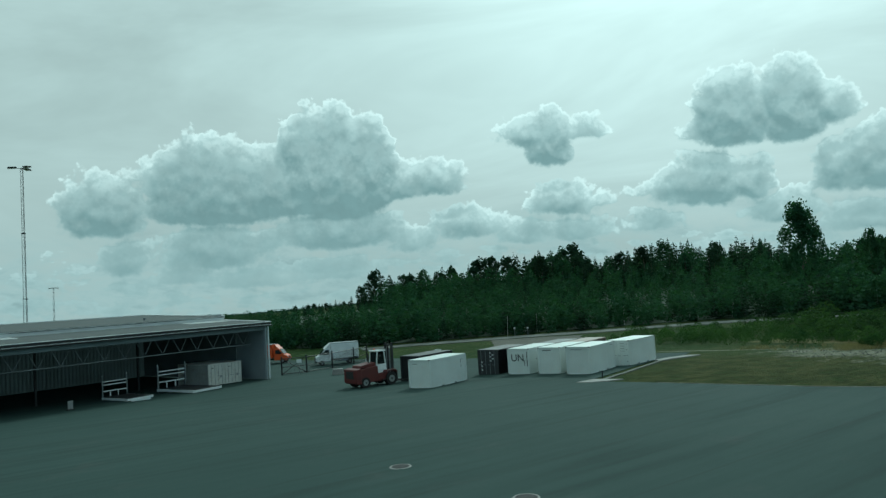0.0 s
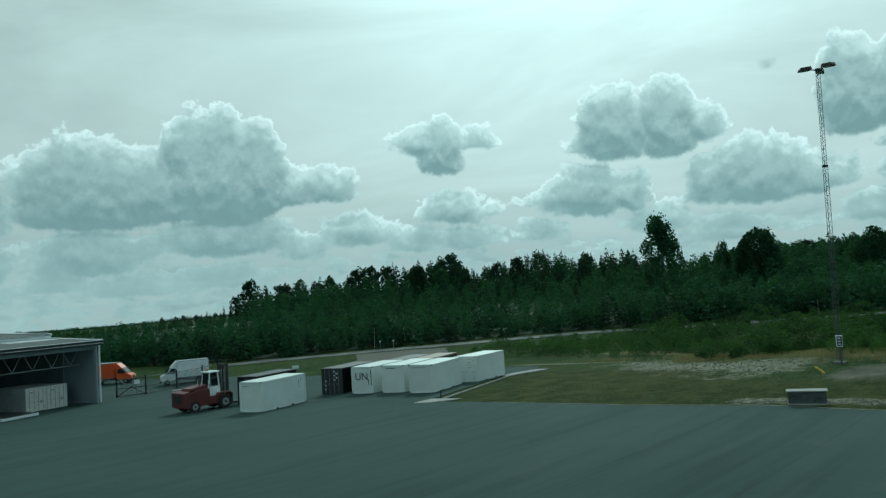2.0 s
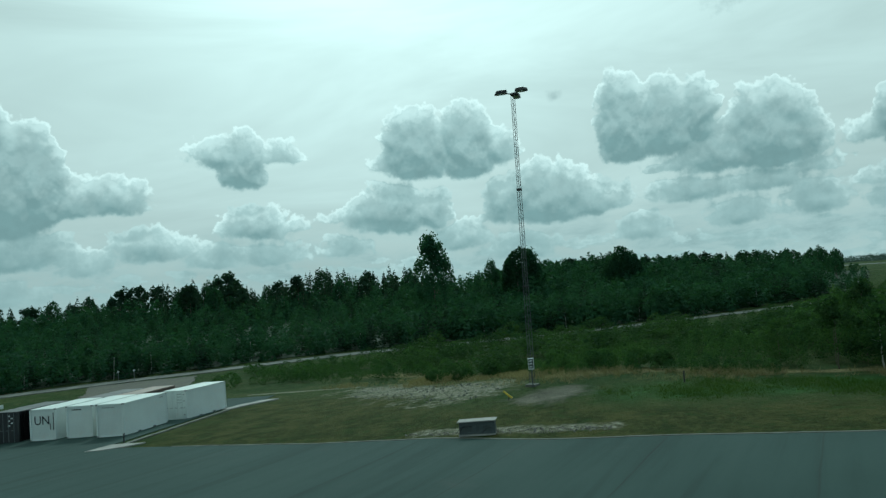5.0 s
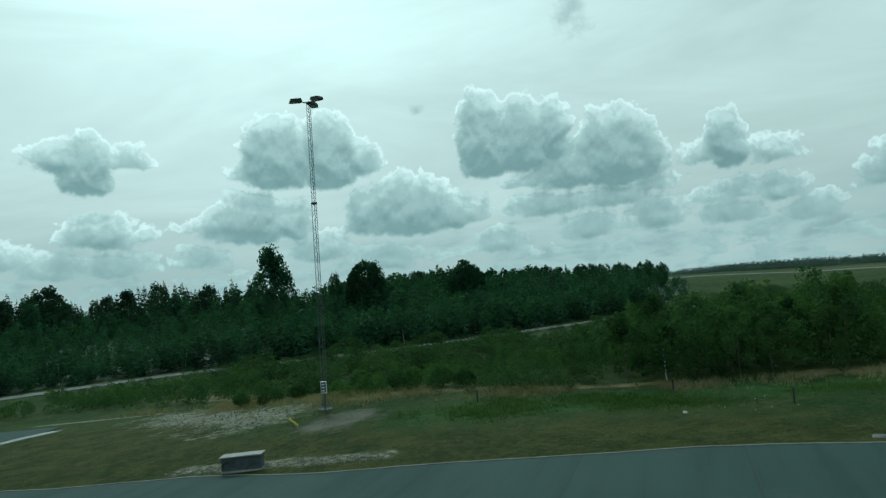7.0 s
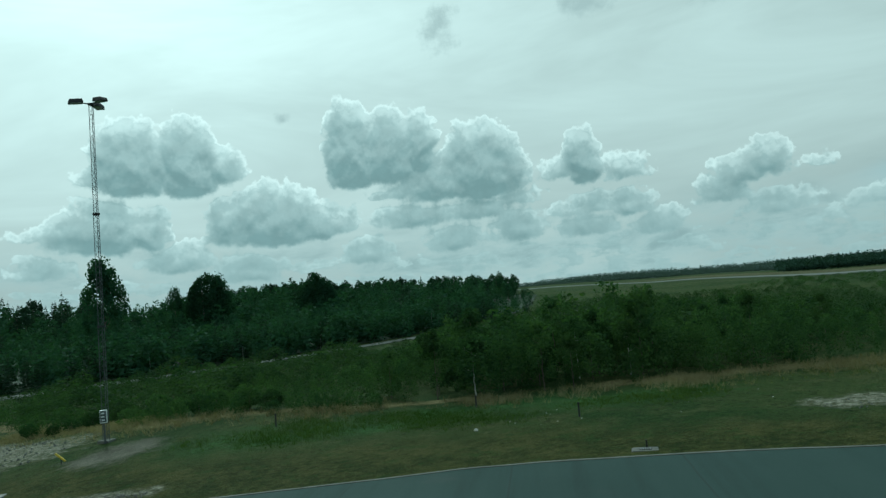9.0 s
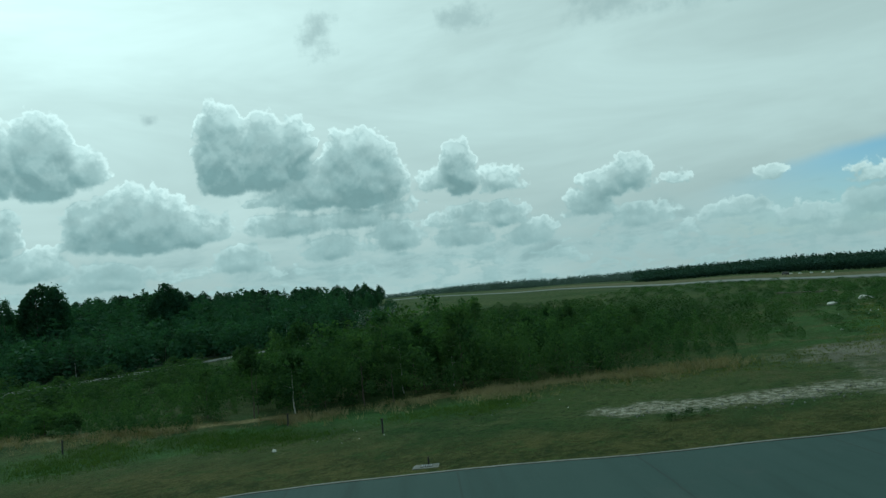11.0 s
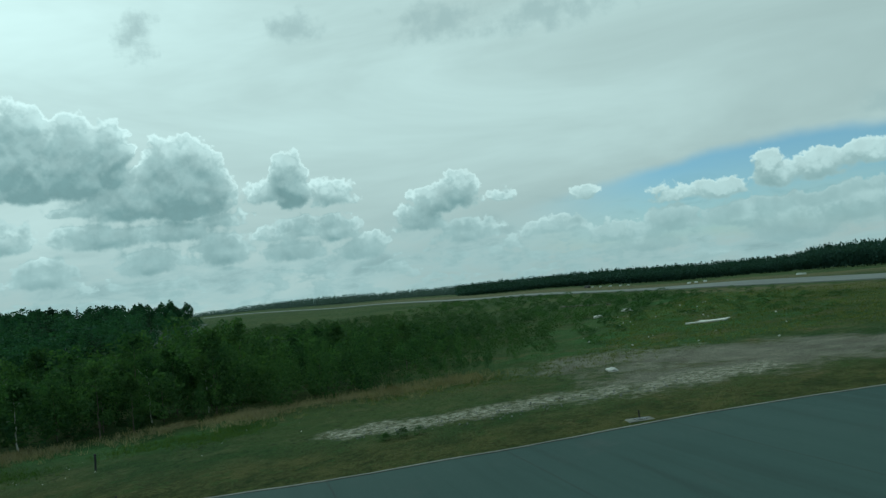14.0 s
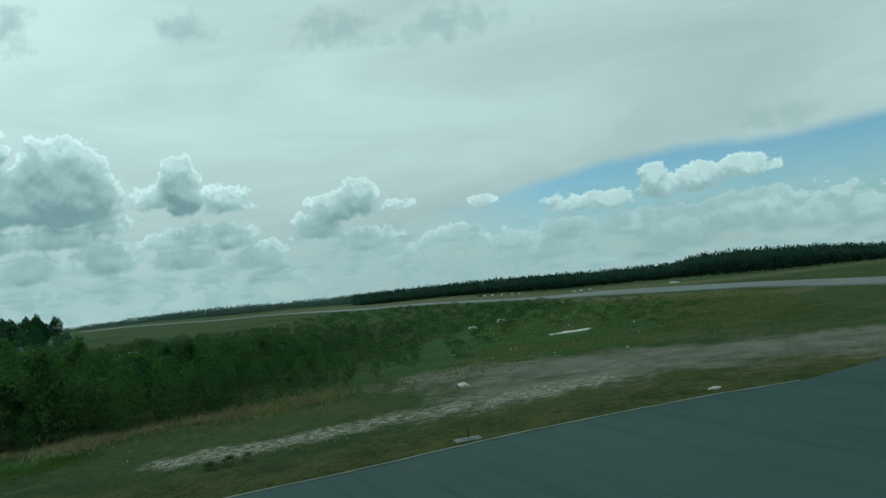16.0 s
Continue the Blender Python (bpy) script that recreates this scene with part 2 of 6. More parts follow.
    for cu, cv, rx, ry in WISPS:
        d = g.vec("LENGTH", g.vec("MULTIPLY_ADD", place, (1 / rx, 1 / ry, 0), (-cu / rx, -cv / ry, 0)))
        wisp = g.math("MINIMUM", wisp, d)
    shred = g.math("ADD", g.math("SUBTRACT", 1.0, wisp), g.math("MULTIPLY", g.math("SUBTRACT", g.noise(place, 0.6, 8.0, 0.6), 0.5), 2.4))
    col = g.mix(g.smooth(shred, 0.0, 1.0, 0.0, 0.72), col, (0.42, 0.46, 0.47))
    # land below the horizon
    col = g.mix(g.smooth(v, -1.5, -3.0), col, (0.05, 0.06, 0.04))
    back = g.nodes.new("ShaderNodeBackground")
    g.put(col, back.inputs[0])
    back.inputs[1].default_value = 1.0
    out = g.nodes.new("ShaderNodeOutputWorld")
    g.put(back.outputs[0], out.inputs[0])


make_world()
sun = new("sun", bpy.data.lights.new("sun", "SUN"))
sun.data.energy, sun.data.angle, sun.data.color = 1.4, radians(10.0), (1.0, 0.97, 0.92)
sun.matrix_basis = look((0, 0, 0), (-math.sin(radians(SUN_AZ)) * math.cos(radians(SUN_EL)), -math.cos(radians(SUN_AZ)) * math.cos(radians(SUN_EL)), -math.sin(radians(SUN_EL))))
tagged(sun, "veiled afternoon sun", "sun")

# ---------------------------------------------------------------- materials
def material(name, base, vary=0.25, scale=4.0, rough=0.8, metal=0.0, second=None, patch=0.6, bump=0.3, bump_scale=None, spread=0.0, coat=0.0):
    """A surface with broad patches and fine grain. second: a colour for stains or worn patches; spread: difference from piece to piece."""
    m = bpy.data.materials.new(name)
    m.use_nodes = True
    m.node_tree.nodes.clear()
    g = Graph(m.node_tree)
    at = g.nodes.new("ShaderNodeTexCoord").outputs["Object"]
    broad = g.noise(at, patch, 5.0, 0.6)
    grain = g.noise(at, scale * 6, 3.0, 0.6)
    col = g.mix(g.smooth(broad, 0.3, 0.7), tuple(c * (1 - vary) for c in base), tuple(min(1.0, c * (1 + vary)) for c in base))
    if second:
        col = g.mix(g.smooth(g.noise(at, scale, 6.0, 0.65), 0.52, 0.72, 0.0, 0.8), col, second)
    col = g.mix(1.0, col, g.xyz(*[g.smooth(grain, 0.2, 0.8, 1 - vary * 0.7, 1 + vary * 0.7)] * 3), "MULTIPLY")
    if spread:
        info = g.nodes.new("ShaderNodeObjectInfo").outputs["Random"]
        col = g.mix(1.0, col, g.xyz(*[g.smooth(info, 0.0, 1.0, 1 - spread, 1 + spread)] * 3), "MULTIPLY")
    s = g.nodes.new("ShaderNodeBsdfPrincipled")
    g.put(col, s.inputs["Base Color"])
    g.put(g.smooth(broad, 0.2, 0.8, max(0.02, rough - 0.1), min(1.0, rough + 0.08)), s.inputs["Roughness"])
    s.inputs["Metallic"].default_value, s.inputs["Coat Weight"].default_value = metal, coat
    if bump:
        b = g.nodes.new("ShaderNodeBump")
        b.inputs["Strength"].default_value, b.inputs["Distance"].default_value = bump, 0.02
        g.put(g.noise(at, bump_scale or scale * 8, 4.0), b.inputs["Height"])
        g.put(b.outputs[0], s.inputs["Normal"])
    out = g.nodes.new("ShaderNodeOutputMaterial")
    g.put(s.outputs[0], out.inputs[0])
    return m


def leaf_material(name, dark, light, turn=0.35):
    """Leaves: each one, and each tree, its own green; some light comes through."""
    m = bpy.data.materials.new(name)
    m.use_nodes = True
    m.node_tree.nodes.clear()
    g = Graph(m.node_tree)
    geo = g.nodes.new("ShaderNodeNewGeometry")
    at = g.nodes.new("ShaderNodeTexCoord").outputs["Object"]
    broad = g.math("MULTIPLY_ADD", g.noise(geo.outputs["Position"], 0.10, 2.0), 0.5, g.math("MULTIPLY", g.noise(geo.outputs["Position"], 0.42, 3.0), 0.5))
    mixed = g.math("ADD", g.math("MULTIPLY", geo.outputs["Random Per Island"], 0.40), g.math("MULTIPLY", g.smooth(broad, 0.36, 0.62), 0.60))
    col = g.mix(mixed, dark, light)
    info = g.nodes.new("ShaderNodeObjectInfo").outputs["Random"]
    col = g.mix(1.0, col, g.xyz(*[g.smooth(info, 0.0, 1.0, 0.75, 1.25)] * 3), "MULTIPLY")
    d = g.nodes.new("ShaderNodeBsdfPrincipled")
    g.put(col, d.inputs["Base Color"])
    d.inputs["Roughness"].default_value = 0.85
    d.inputs["Specular IOR Level"].default_value = 0.06
    t = g.nodes.new("ShaderNodeBsdfTranslucent")
    g.put(g.mix(1.0, col, (1.15, 1.25, 0.5), "MULTIPLY"), t.inputs[0])
    mx = g.nodes.new("ShaderNodeMixShader")
    mx.inputs[0].default_value = turn
    g.put(d.outputs[0], mx.inputs[1])
    g.put(t.outputs[0], mx.inputs[2])
    out = g.nodes.new("ShaderNodeOutputMaterial")
    g.put(mx.outputs[0], out.inputs[0])
    return m


def ground_material():
    """Grass with mown and lush strips, worn gravel, bare earth, and fine blades as relief."""
    m = bpy.data.materials.new("grass_ground")
    m.use_nodes = True
    m.node_tree.nodes.clear()
    g = Graph(m.node_tree)
    at = g.nodes.new("ShaderNodeTexCoord").outputs["Object"]
    flat = g.vec("MULTIPLY", at, (1, 1, 0))
    rag = g.math("SUBTRACT", g.noise(at, 0.28, 6.0, 0.68), 0.5)
    rough = g.math("SUBTRACT", g.noise(at, 1.1, 7.0, 0.72), 0.5)

    def along(a, b, wide, wild=1.0, grit=1.0):
        """1 near the line from a to b on the ground, with a ragged rim."""
        d = (b[0] - a[0], b[1] - a[1])
        q = g.vec("SUBTRACT", flat, (*a, 0))
        t = g.math("MULTIPLY", g.vec("DOT_PRODUCT", q, (*d, 0)), 1 / (d[0] ** 2 + d[1] ** 2), clamp=True)
        off = g.vec("LENGTH", g.vec("SUBTRACT", q, g.vec("MULTIPLY", g.xyz(t, t, 0.0), (*d, 0))))
        off = g.math("MULTIPLY", off, 1 / wide)
        off = g.math("MULTIPLY_ADD", rag, 2.4 * wild, off)
        off = g.math("MULTIPLY_ADD", rough, 1.5 * grit, off)
        return g.smooth(off, 1.25, 0.35)

    def either(*masks):
        out = masks[0]
        for k in masks[1:]:
            out = g.math("MAXIMUM", out, k)
        return out

    big = g.noise(at, 0.05, 5.0, 0.6, 0.4)
    mid = g.noise(at, 0.45, 7.0, 0.68)
    small = g.noise(at, 2.6, 6.0, 0.7)
    fine = g.noise(at, 14.0, 3.0, 0.7)
    col = g.mix(g.smooth(big, 0.40, 0.62), (0.028, 0.054, 0.015), (0.054, 0.074, 0.024))
    col = g.mix(g.smooth(mid, 0.45, 0.68, 0.0, 0.7), col, (0.080, 0.086, 0.034))
    col = g.mix(g.smooth(small, 0.48, 0.66, 0.0, 0.85), col, (0.014, 0.030, 0.010))
    mown = either(along((18.0, 57.0), (47.0, 23.5), 6.0, 0.5, 0.5), along((47.0, 23.5), (52.0, 9.5), 5.5, 0.5, 0.5), along((52.0, 9.5), (66.0, -15.0), 5.0, 0.5, 0.5), along((22.0, 62.0), (28.0, 56.0), 9.0, 0.5, 0.5), along((24.0, 72.0), (32.0, 60.0), 8.0, 0.8, 0.6))
    col = g.mix(g.math("MULTIPLY", mown, 0.85), col, g.mix(g.smooth(g.math("ADD", g.math("MULTIPLY", mid, 0.5), g.math("MULTIPLY", small, 0.5)), 0.40, 0.60), (0.024, 0.036, 0.010), (0.078, 0.078, 0.026)))
    lush = either(along((41.5, 39.5), (53.0, 35.5), 3.6), along((53.0, 35.5), (63.0, 23.5), 3.6), along((90.0, 4.0), (135.0, -2.0), 15.0))
    lush = g.math("MULTIPLY", lush, g.smooth(g.noise(at, 0.16, 5.0, 0.65), 0.36, 0.58, 0.15, 1.0))
    col = g.mix(g.math("MULTIPLY", lush, 0.85), col, g.mix(g.smooth(small, 0.40, 0.60), (0.022, 0.060, 0.016), (0.058, 0.118, 0.034)))
    col = g.mix(g.smooth(g.noise(at, 0.85, 5.0, 0.7), 0.52, 0.66, 0.0, 0.6), col, (0.030, 0.062, 0.016))
    col = g.mix(g.smooth(g.noise(flat, 1.7, 4.0, 0.7), 0.60, 0.72, 0.0, 0.4), col, (0.100, 0.096, 0.042))
    tired = g.math("MULTIPLY", g.smooth(g.noise(flat, 0.21, 6.0, 0.7), 0.50, 0.64), along((86.0, -2.0), (140.0, -6.0), 26.0, 0.6, 0.4))
    col = g.mix(g.math("MULTIPLY", tired, 0.75), col, g.mix(g.smooth(small, 0.4, 0.6), (0.060, 0.062, 0.022), (0.120, 0.098, 0.048)))
    earth = either(along((77.0, 4.0), (72.0, -24.0), 5.4, 1.1, 0.9), along((67.5, 0.0), (74.0, -12.0), 3.2, 1.1, 0.9), along((37.0, 44.3), (39.0, 44.6), 2.0))
    col = g.mix(g.math("MULTIPLY", earth, 0.85), col, g.mix(g.smooth(mid, 0.35, 0.7), (0.120, 0.114, 0.092), (0.195, 0.184, 0.150)))
    dry = either(along((180.0, -28.0), (330.0, 24.0), 34.0, 0.5, 0.3), along((330.0, 24.0), (640.0, 300.0), 80.0, 0.4, 0.2), along((112.0, -24.0), (150.0, 0.0), 4.0, 1.2, 0.8))
    col = g.mix(g.math("MULTIPLY", dry, 0.75), col, (0.105, 0.098, 0.052))
    straw = either(along((42.0, 94.0), (46.0, 78.0), 2.6, 1.2, 0.8), along((46.0, 78.0), (43.5, 60.0), 1.8, 1.2, 0.8), along((42.5, 50.5), (50.0, 47.0), 1.5, 1.2, 0.8), along((50.0, 47.0), (59.0, 37.0), 1.2, 1.3, 0.8), along((65.0, 29.5), (71.0, 19.5), 1.5, 1.2, 0.8))
    col = g.mix(g.math("MULTIPLY", straw, 0.8), col, g.mix(g.smooth(small, 0.38, 0.62), (0.130, 0.112, 0.050), (0.260, 0.222, 0.118)))
    stony = either(along((26.5, 89.3), (35.7, 79.5), 0.7, 1.0, 1.0), along((36.0, 74.0), (36.5, 52.0), 3.6, 1.6, 2.2), along((59.0, 13.5), (64.0, 4.0), 1.5, 1.5, 1.7), along((64.0, 4.0), (69.0, -5.0), 2.0, 1.3, 1.2), along((28.5, 43.0), (36.0, 35.5), 0.9, 1.0, 1.2))
    col = g.mix(g.math("MULTIPLY", stony, 0.85), col, g.mix(g.smooth(small, 0.36, 0.66), (0.075, 0.080, 0.044), (0.34, 0.33, 0.27)))
    col = g.mix(1.0, col, g.xyz(*[g.smooth(fine, 0.3, 0.7, 0.5, 1.5)] * 3), "MULTIPLY")
    s = g.nodes.new("ShaderNodeBsdfPrincipled")
    g.put(col, s.inputs["Base Color"])
    s.inputs["Roughness"].default_value, s.inputs["Specular IOR Level"].default_value = 0.95, 0.05
    b = g.nodes.new("ShaderNodeBump")
    b.inputs["Strength"].default_value, b.inputs["Distance"].default_value = 1.0, 0.25
    g.put(g.noise(at, 2.2, 8.0, 0.75), b.inputs["Height"])
    g.put(b.outputs[0], s.inputs["Normal"])
    out = g.nodes.new("ShaderNodeOutputMaterial")
    g.put(s.outputs[0], out.inputs[0])
    return m


def asphalt_material():
    """Old apron asphalt: paving lanes, sealed joints, tyre wear and patches."""
    m = bpy.data.materials.new("apron_asphalt")
    m.use_nodes = True
    m.node_tree.nodes.clear()
    g = Graph(m.node_tree)
    at = g.nodes.new("ShaderNodeTexCoord").outputs["Object"]
    turn = g.nodes.new("ShaderNodeMapping")
    turn.inputs["Rotation"].default_value = (0, 0, radians(-37))
    g.put(at, turn.inputs[0])
    lane = turn.outputs[0]
    big = g.noise(at, 0.06, 5.0, 0.6)
    worn = g.noise(g.vec("MULTIPLY", lane, (0.05, 0.9, 1.0)), 1.0, 5.0, 0.6, 0.5)
    grit = g.noise(at, 40.0, 2.0, 0.7)
    col = g.mix(g.smooth(big, 0.3, 0.7), (0.029, 0.053, 0.048), (0.037, 0.064, 0.058))
    col = g.mix(g.smooth(worn, 0.48, 0.72, 0.0, 0.36), col, (0.022, 0.030, 0.029))
    sep = g.nodes.new("ShaderNodeSeparateXYZ")
    g.put(g.vec("ADD", lane, g.vec("MULTIPLY", g.xyz(g.noise(at, 0.2), g.noise(at, 0.3), 0.0), (0.15, 0.15, 0))), sep.inputs[0])
    seam = g.math("ABSOLUTE", g.math("SUBTRACT", g.math("FRACT", g.math("MULTIPLY", sep.outputs[1], 1 / 6.5)), 0.5))
    col = g.mix(g.smooth(seam, 0.009, 0.003, 0.0, 0.35), col, (0.022, 0.023, 0.024))
    col = g.mix(g.smooth(g.noise(at, 0.22, 6.0, 0.7), 0.55, 0.74, 0.0, 0.40), col, (0.064, 0.072, 0.068))
    col = g.mix(1.0, col, g.xyz(*[g.smooth(grit, 0.2, 0.8, 0.8, 1.2)] * 3), "MULTIPLY")
    s = g.nodes.new("ShaderNodeBsdfPrincipled")
    g.put(col, s.inputs["Base Color"])
    g.put(g.smooth(worn, 0.3, 0.7, 0.88, 0.96), s.inputs["Roughness"])
    s.inputs["Specular IOR Level"].default_value = 0.15
    b = g.nodes.new("ShaderNodeBump")
    b.inputs["Strength"].default_value, b.inputs["Distance"].default_value = 0.25, 0.01
    g.put(grit, b.inputs["Height"])
    g.put(b.outputs[0], s.inputs["Normal"])
    out = g.nodes.new("ShaderNodeOutputMaterial")
    g.put(s.outputs[0], out.inputs[0])
    return m


GRASS = ground_material()
ASPHALT = asphalt_material()
GRAVEL = material("pale_gravel", (0.17, 0.165, 0.145), 0.4, 0.9, 0.95, second=(0.055, 0.062, 0.024), patch=0.9, bump=0.8, bump_scale=12)
BROWN = material("bare_earth", (0.066, 0.064, 0.050), 0.25, 0.5, 0.95, second=(0.07, 0.075, 0.035), patch=0.25, bump=0.6, bump_scale=9)
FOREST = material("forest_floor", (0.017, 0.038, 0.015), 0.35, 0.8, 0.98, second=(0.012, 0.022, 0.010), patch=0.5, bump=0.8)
TRACK = material("gravel_track", (0.125, 0.13, 0.118), 0.2, 2.0, 0.95, patch=0.4, bump=0.5)
RUNWAY = material("runway_concrete", (0.100, 0.112, 0.102), 0.18, 0.3, 0.9, second=(0.130, 0.128, 0.106), patch=0.05)
CONCRETE = material("concrete", (0.27, 0.265, 0.25), 0.2, 2.0, 0.9, second=(0.20, 0.20, 0.19), patch=0.8)
PALE = material("pale_stone", (0.42, 0.42, 0.39), 0.2, 3.0, 0.9, patch=1.0)
WHITE = material("white_container_paint", (0.60, 0.65, 0.63), 0.05, 1.5, 0.45, second=(0.60, 0.61, 0.58), patch=0.5, bump=0.08, spread=0.05)
CREAM = material("faded_container_paint", (0.58, 0.58, 0.53), 0.08, 2.0, 0.55, second=(0.40, 0.33, 0.26), patch=0.6, bump=0.1)
NAVY = material("black_container_paint", (0.022, 0.026, 0.030), 0.2, 2.0, 0.5, second=(0.05, 0.045, 0.04), patch=0.6, bump=0.1)
RUSTY = material("brown_container_paint", (0.22, 0.165, 0.14), 0.2, 2.0, 0.6, second=(0.24, 0.16, 0.10), patch=0.6, bump=0.1)
CASTING = material("grey_steel", (0.30, 0.31, 0.31), 0.2, 3.0, 0.5, 0.6)
BLACK = material("black_rubber", (0.015, 0.015, 0.016), 0.2, 4.0, 0.85)
DARK = material("dark_steel", (0.028, 0.030, 0.031), 0.25, 3.0, 0.55, 0.3)
MAST = material("weathered_zinc", (0.08, 0.09, 0.092), 0.15, 3.0, 0.6, 0.5, patch=1.2)
GALV = material("galvanised_steel", (0.24, 0.26, 0.27), 0.12, 3.0, 0.42, 0.75, patch=1.2)
INK = material("black_lettering", (0.015, 0.02, 0.025), 0.1, 2.0, 0.6, bump=0)
RED = material("worn_red_paint", (0.085, 0.013, 0.012), 0.18, 2.5, 0.5, second=(0.11, 0.02, 0.016), patch=0.8, bump=0.1)
ORANGE = material("orange_paint", (0.55, 0.085, 0.018), 0.08, 2.0, 0.4, patch=0.5, bump=0.05)
VAN = material("white_van_paint", (0.72, 0.75, 0.75), 0.05, 2.0, 0.3, patch=0.5, bump=0.0, coat=0.3)
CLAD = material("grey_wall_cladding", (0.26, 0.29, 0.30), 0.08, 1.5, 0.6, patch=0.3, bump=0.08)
# darker copy of the wall grey: the shade under the roof put into the colour
CLAD_SHADED = material("shaded_inner_cladding", (0.17, 0.20, 0.205), 0.12, 1.5, 0.75, patch=0.3, bump=0.1)
ROOF = material("grey_roof_sheet", (0.055, 0.066, 0.066), 0.15, 1.0, 0.8, second=(0.075, 0.085, 0.083), patch=0.15, bump=0.1)
TRIM = material("white_metal_trim", (0.66, 0.69, 0.69), 0.06, 2.0, 0.45, bump=0.03)
YELLOW = material("yellow_paint", (0.60, 0.45, 0.04), 0.1, 2.0, 0.6)
LAMP = material("lamp_lens", (0.65, 0.67, 0.66), 0.05, 2.0, 0.2, bump=0)
PLASTIC = material("grey_enclosure_paint", (0.055, 0.070, 0.072), 0.15, 3.0, 0.6, second=(0.10, 0.11, 0.11))
STRAW = leaf_material("dry_grass", (0.15, 0.135, 0.075), (0.33, 0.29, 0.175), 0.25)
BLADE = leaf_material("green_grass", (0.044, 0.086, 0.020), (0.088, 0.136, 0.040), 0.3)
FIELD = leaf_material("field_grass", (0.046, 0.072, 0.018), (0.115, 0.124, 0.042), 0.3)
LEAF = leaf_material("birch_leaves", (0.016, 0.042, 0.021), (0.066, 0.116, 0.044), 0.40)
LEAF_DARK = leaf_material("dark_leaves", (0.019, 0.050, 0.031), (0.042, 0.092, 0.050), 0.3)
NEEDLE = leaf_material("conifer_needles", (0.020, 0.044, 0.030), (0.038, 0.072, 0.044), 0.2)
# distance haze mixed into the leaf colours: bluer, and palest on the farthest hills
HAZED_FARWOOD = leaf_material("far_woods", (0.028, 0.058, 0.048), (0.042, 0.080, 0.062), 0.2)
HAZED_HILLS = leaf_material("hazed_distant_woods", (0.095, 0.140, 0.138), (0.115, 0.165, 0.160), 0.2)
EDGING = material("dusty_edge", (0.115, 0.12, 0.105), 0.3, 2.0, 0.95, second=(0.07, 0.07, 0.045), patch=0.8)
THIN = material("thin_grass_soil", (0.085, 0.082, 0.058), 0.3, 0.8, 0.95, second=(0.045, 0.055, 0.02), patch=0.9, bump=0.8, bump_scale=8)
BARK = material("brown_bark", (0.09, 0.075, 0.06), 0.3, 4.0, 0.95, patch=2.0, bump=0.8)
BIRCH = material("white_birch_bark", (0.50, 0.49, 0.46), 0.15, 3.0, 0.85, second=(0.08, 0.075, 0.07), patch=2.0, bump=0.4)


def glass_material():
    m = bpy.data.materials.new("dark_window_glass")
    m.use_nodes = True
    s = m.node_tree.nodes["Principled BSDF"]
    s.inputs["Base Color"].default_value = (0.02, 0.028, 0.03, 1)
    s.inputs["Roughness"].default_value = 0.06
    s.inputs["Transmission Weight"].default_value = 0.35
    return m


GLASS = glass_material()


# ---------------------------------------------------------------- building aids
def mesh_of(bm, name, mat):
    me = bpy.data.meshes.new(name)
    bm.to_mesh(me)
    bm.free()
    me.materials.append(mat)
    return me


def part(name, bm, mat, parent, label=""):
    ob = new(name, mesh_of(bm, name, mat))
    ob.parent = parent
    if label:
        tagged(ob, label)
    return ob


def again(name, source, parent, m):
    """Another part on the mesh of source, placed by m within parent."""
    ob = new(name, source.data)
    ob.parent, ob.matrix_basis = parent, m
    return ob


def thing(name, label, category, group=""):
    return tagged(new(name), label, category, group)


def box(bm, size, at, bevel=0.0, turn=None):
    """A block in bm: its size, the middle of it, an optional bevel and turn (a matrix about its middle)."""
    m = Matrix.Translation(at) @ (turn or Matrix()) @ Matrix.Diagonal((*size, 1))
    made = bmesh.ops.create_cube(bm, size=1.0, matrix=m)["verts"]
    if bevel:
        edges = {e for v in made for e in v.link_edges}
        bmesh.ops.bevel(bm, geom=list(edges), offset=bevel, segments=2, affect="EDGES", profile=0.6)
    return bm


def block(size, at, bevel=0.0, turn=None):
    return box(bmesh.new(), size, at, bevel, turn)


def rod(bm, a, b, r, sides=8, r2=None):
    """A round bar from a to b."""
    a, b = Vector(a), Vector(b)
    m = Matrix.Translation((a + b) / 2) @ (b - a).to_track_quat("Z", "Y").to_matrix().to_4x4()
    bmesh.ops.create_cone(bm, cap_ends=True, segments=sides, radius1=r, radius2=r if r2 is None else r2, depth=(b - a).length, matrix=m)
    return bm


def bar(a, b, r, sides=8, r2=None):
    return rod(bmesh.new(), a, b, r, sides, r2)


def prism(outline, y0, y1, bevel=0.0):
    """A block of the outline (x, z) from y0 to y1."""
    bm = bmesh.new()
    f = bm.faces.new([bm.verts.new((x, y0, z)) for x, z in outline])
    up = bmesh.ops.extrude_face_region(bm, geom=[f])["geom"]
    bmesh.ops.translate(bm, verts=[v for v in up if isinstance(v, bmesh.types.BMVert)], vec=(0, y1 - y0, 0))
    bmesh.ops.recalc_face_normals(bm, faces=bm.faces)
    if bevel:
        bmesh.ops.bevel(bm, geom=list(bm.edges), offset=bevel, segments=2, affect="EDGES", profile=0.6)
    return bm


def put(ob, x, y, turn=0.0, up=0.0):
    ob.matrix_basis = pose(x, y, height(x, y) + up, 0, 0, turn)
    return ob


# ---------------------------------------------------------------- ground
FALL_AT = (-180.0, -103.0, -90.0, -75.0, -63.0, -53.0, -20.0, 0.0, 20.0, 60.0, 180.0)
FALL = (-0.02, -0.027, -0.021, -0.010, -0.0025, 0.003, 0.003, -0.004, -0.012, -0.012, -0.02)


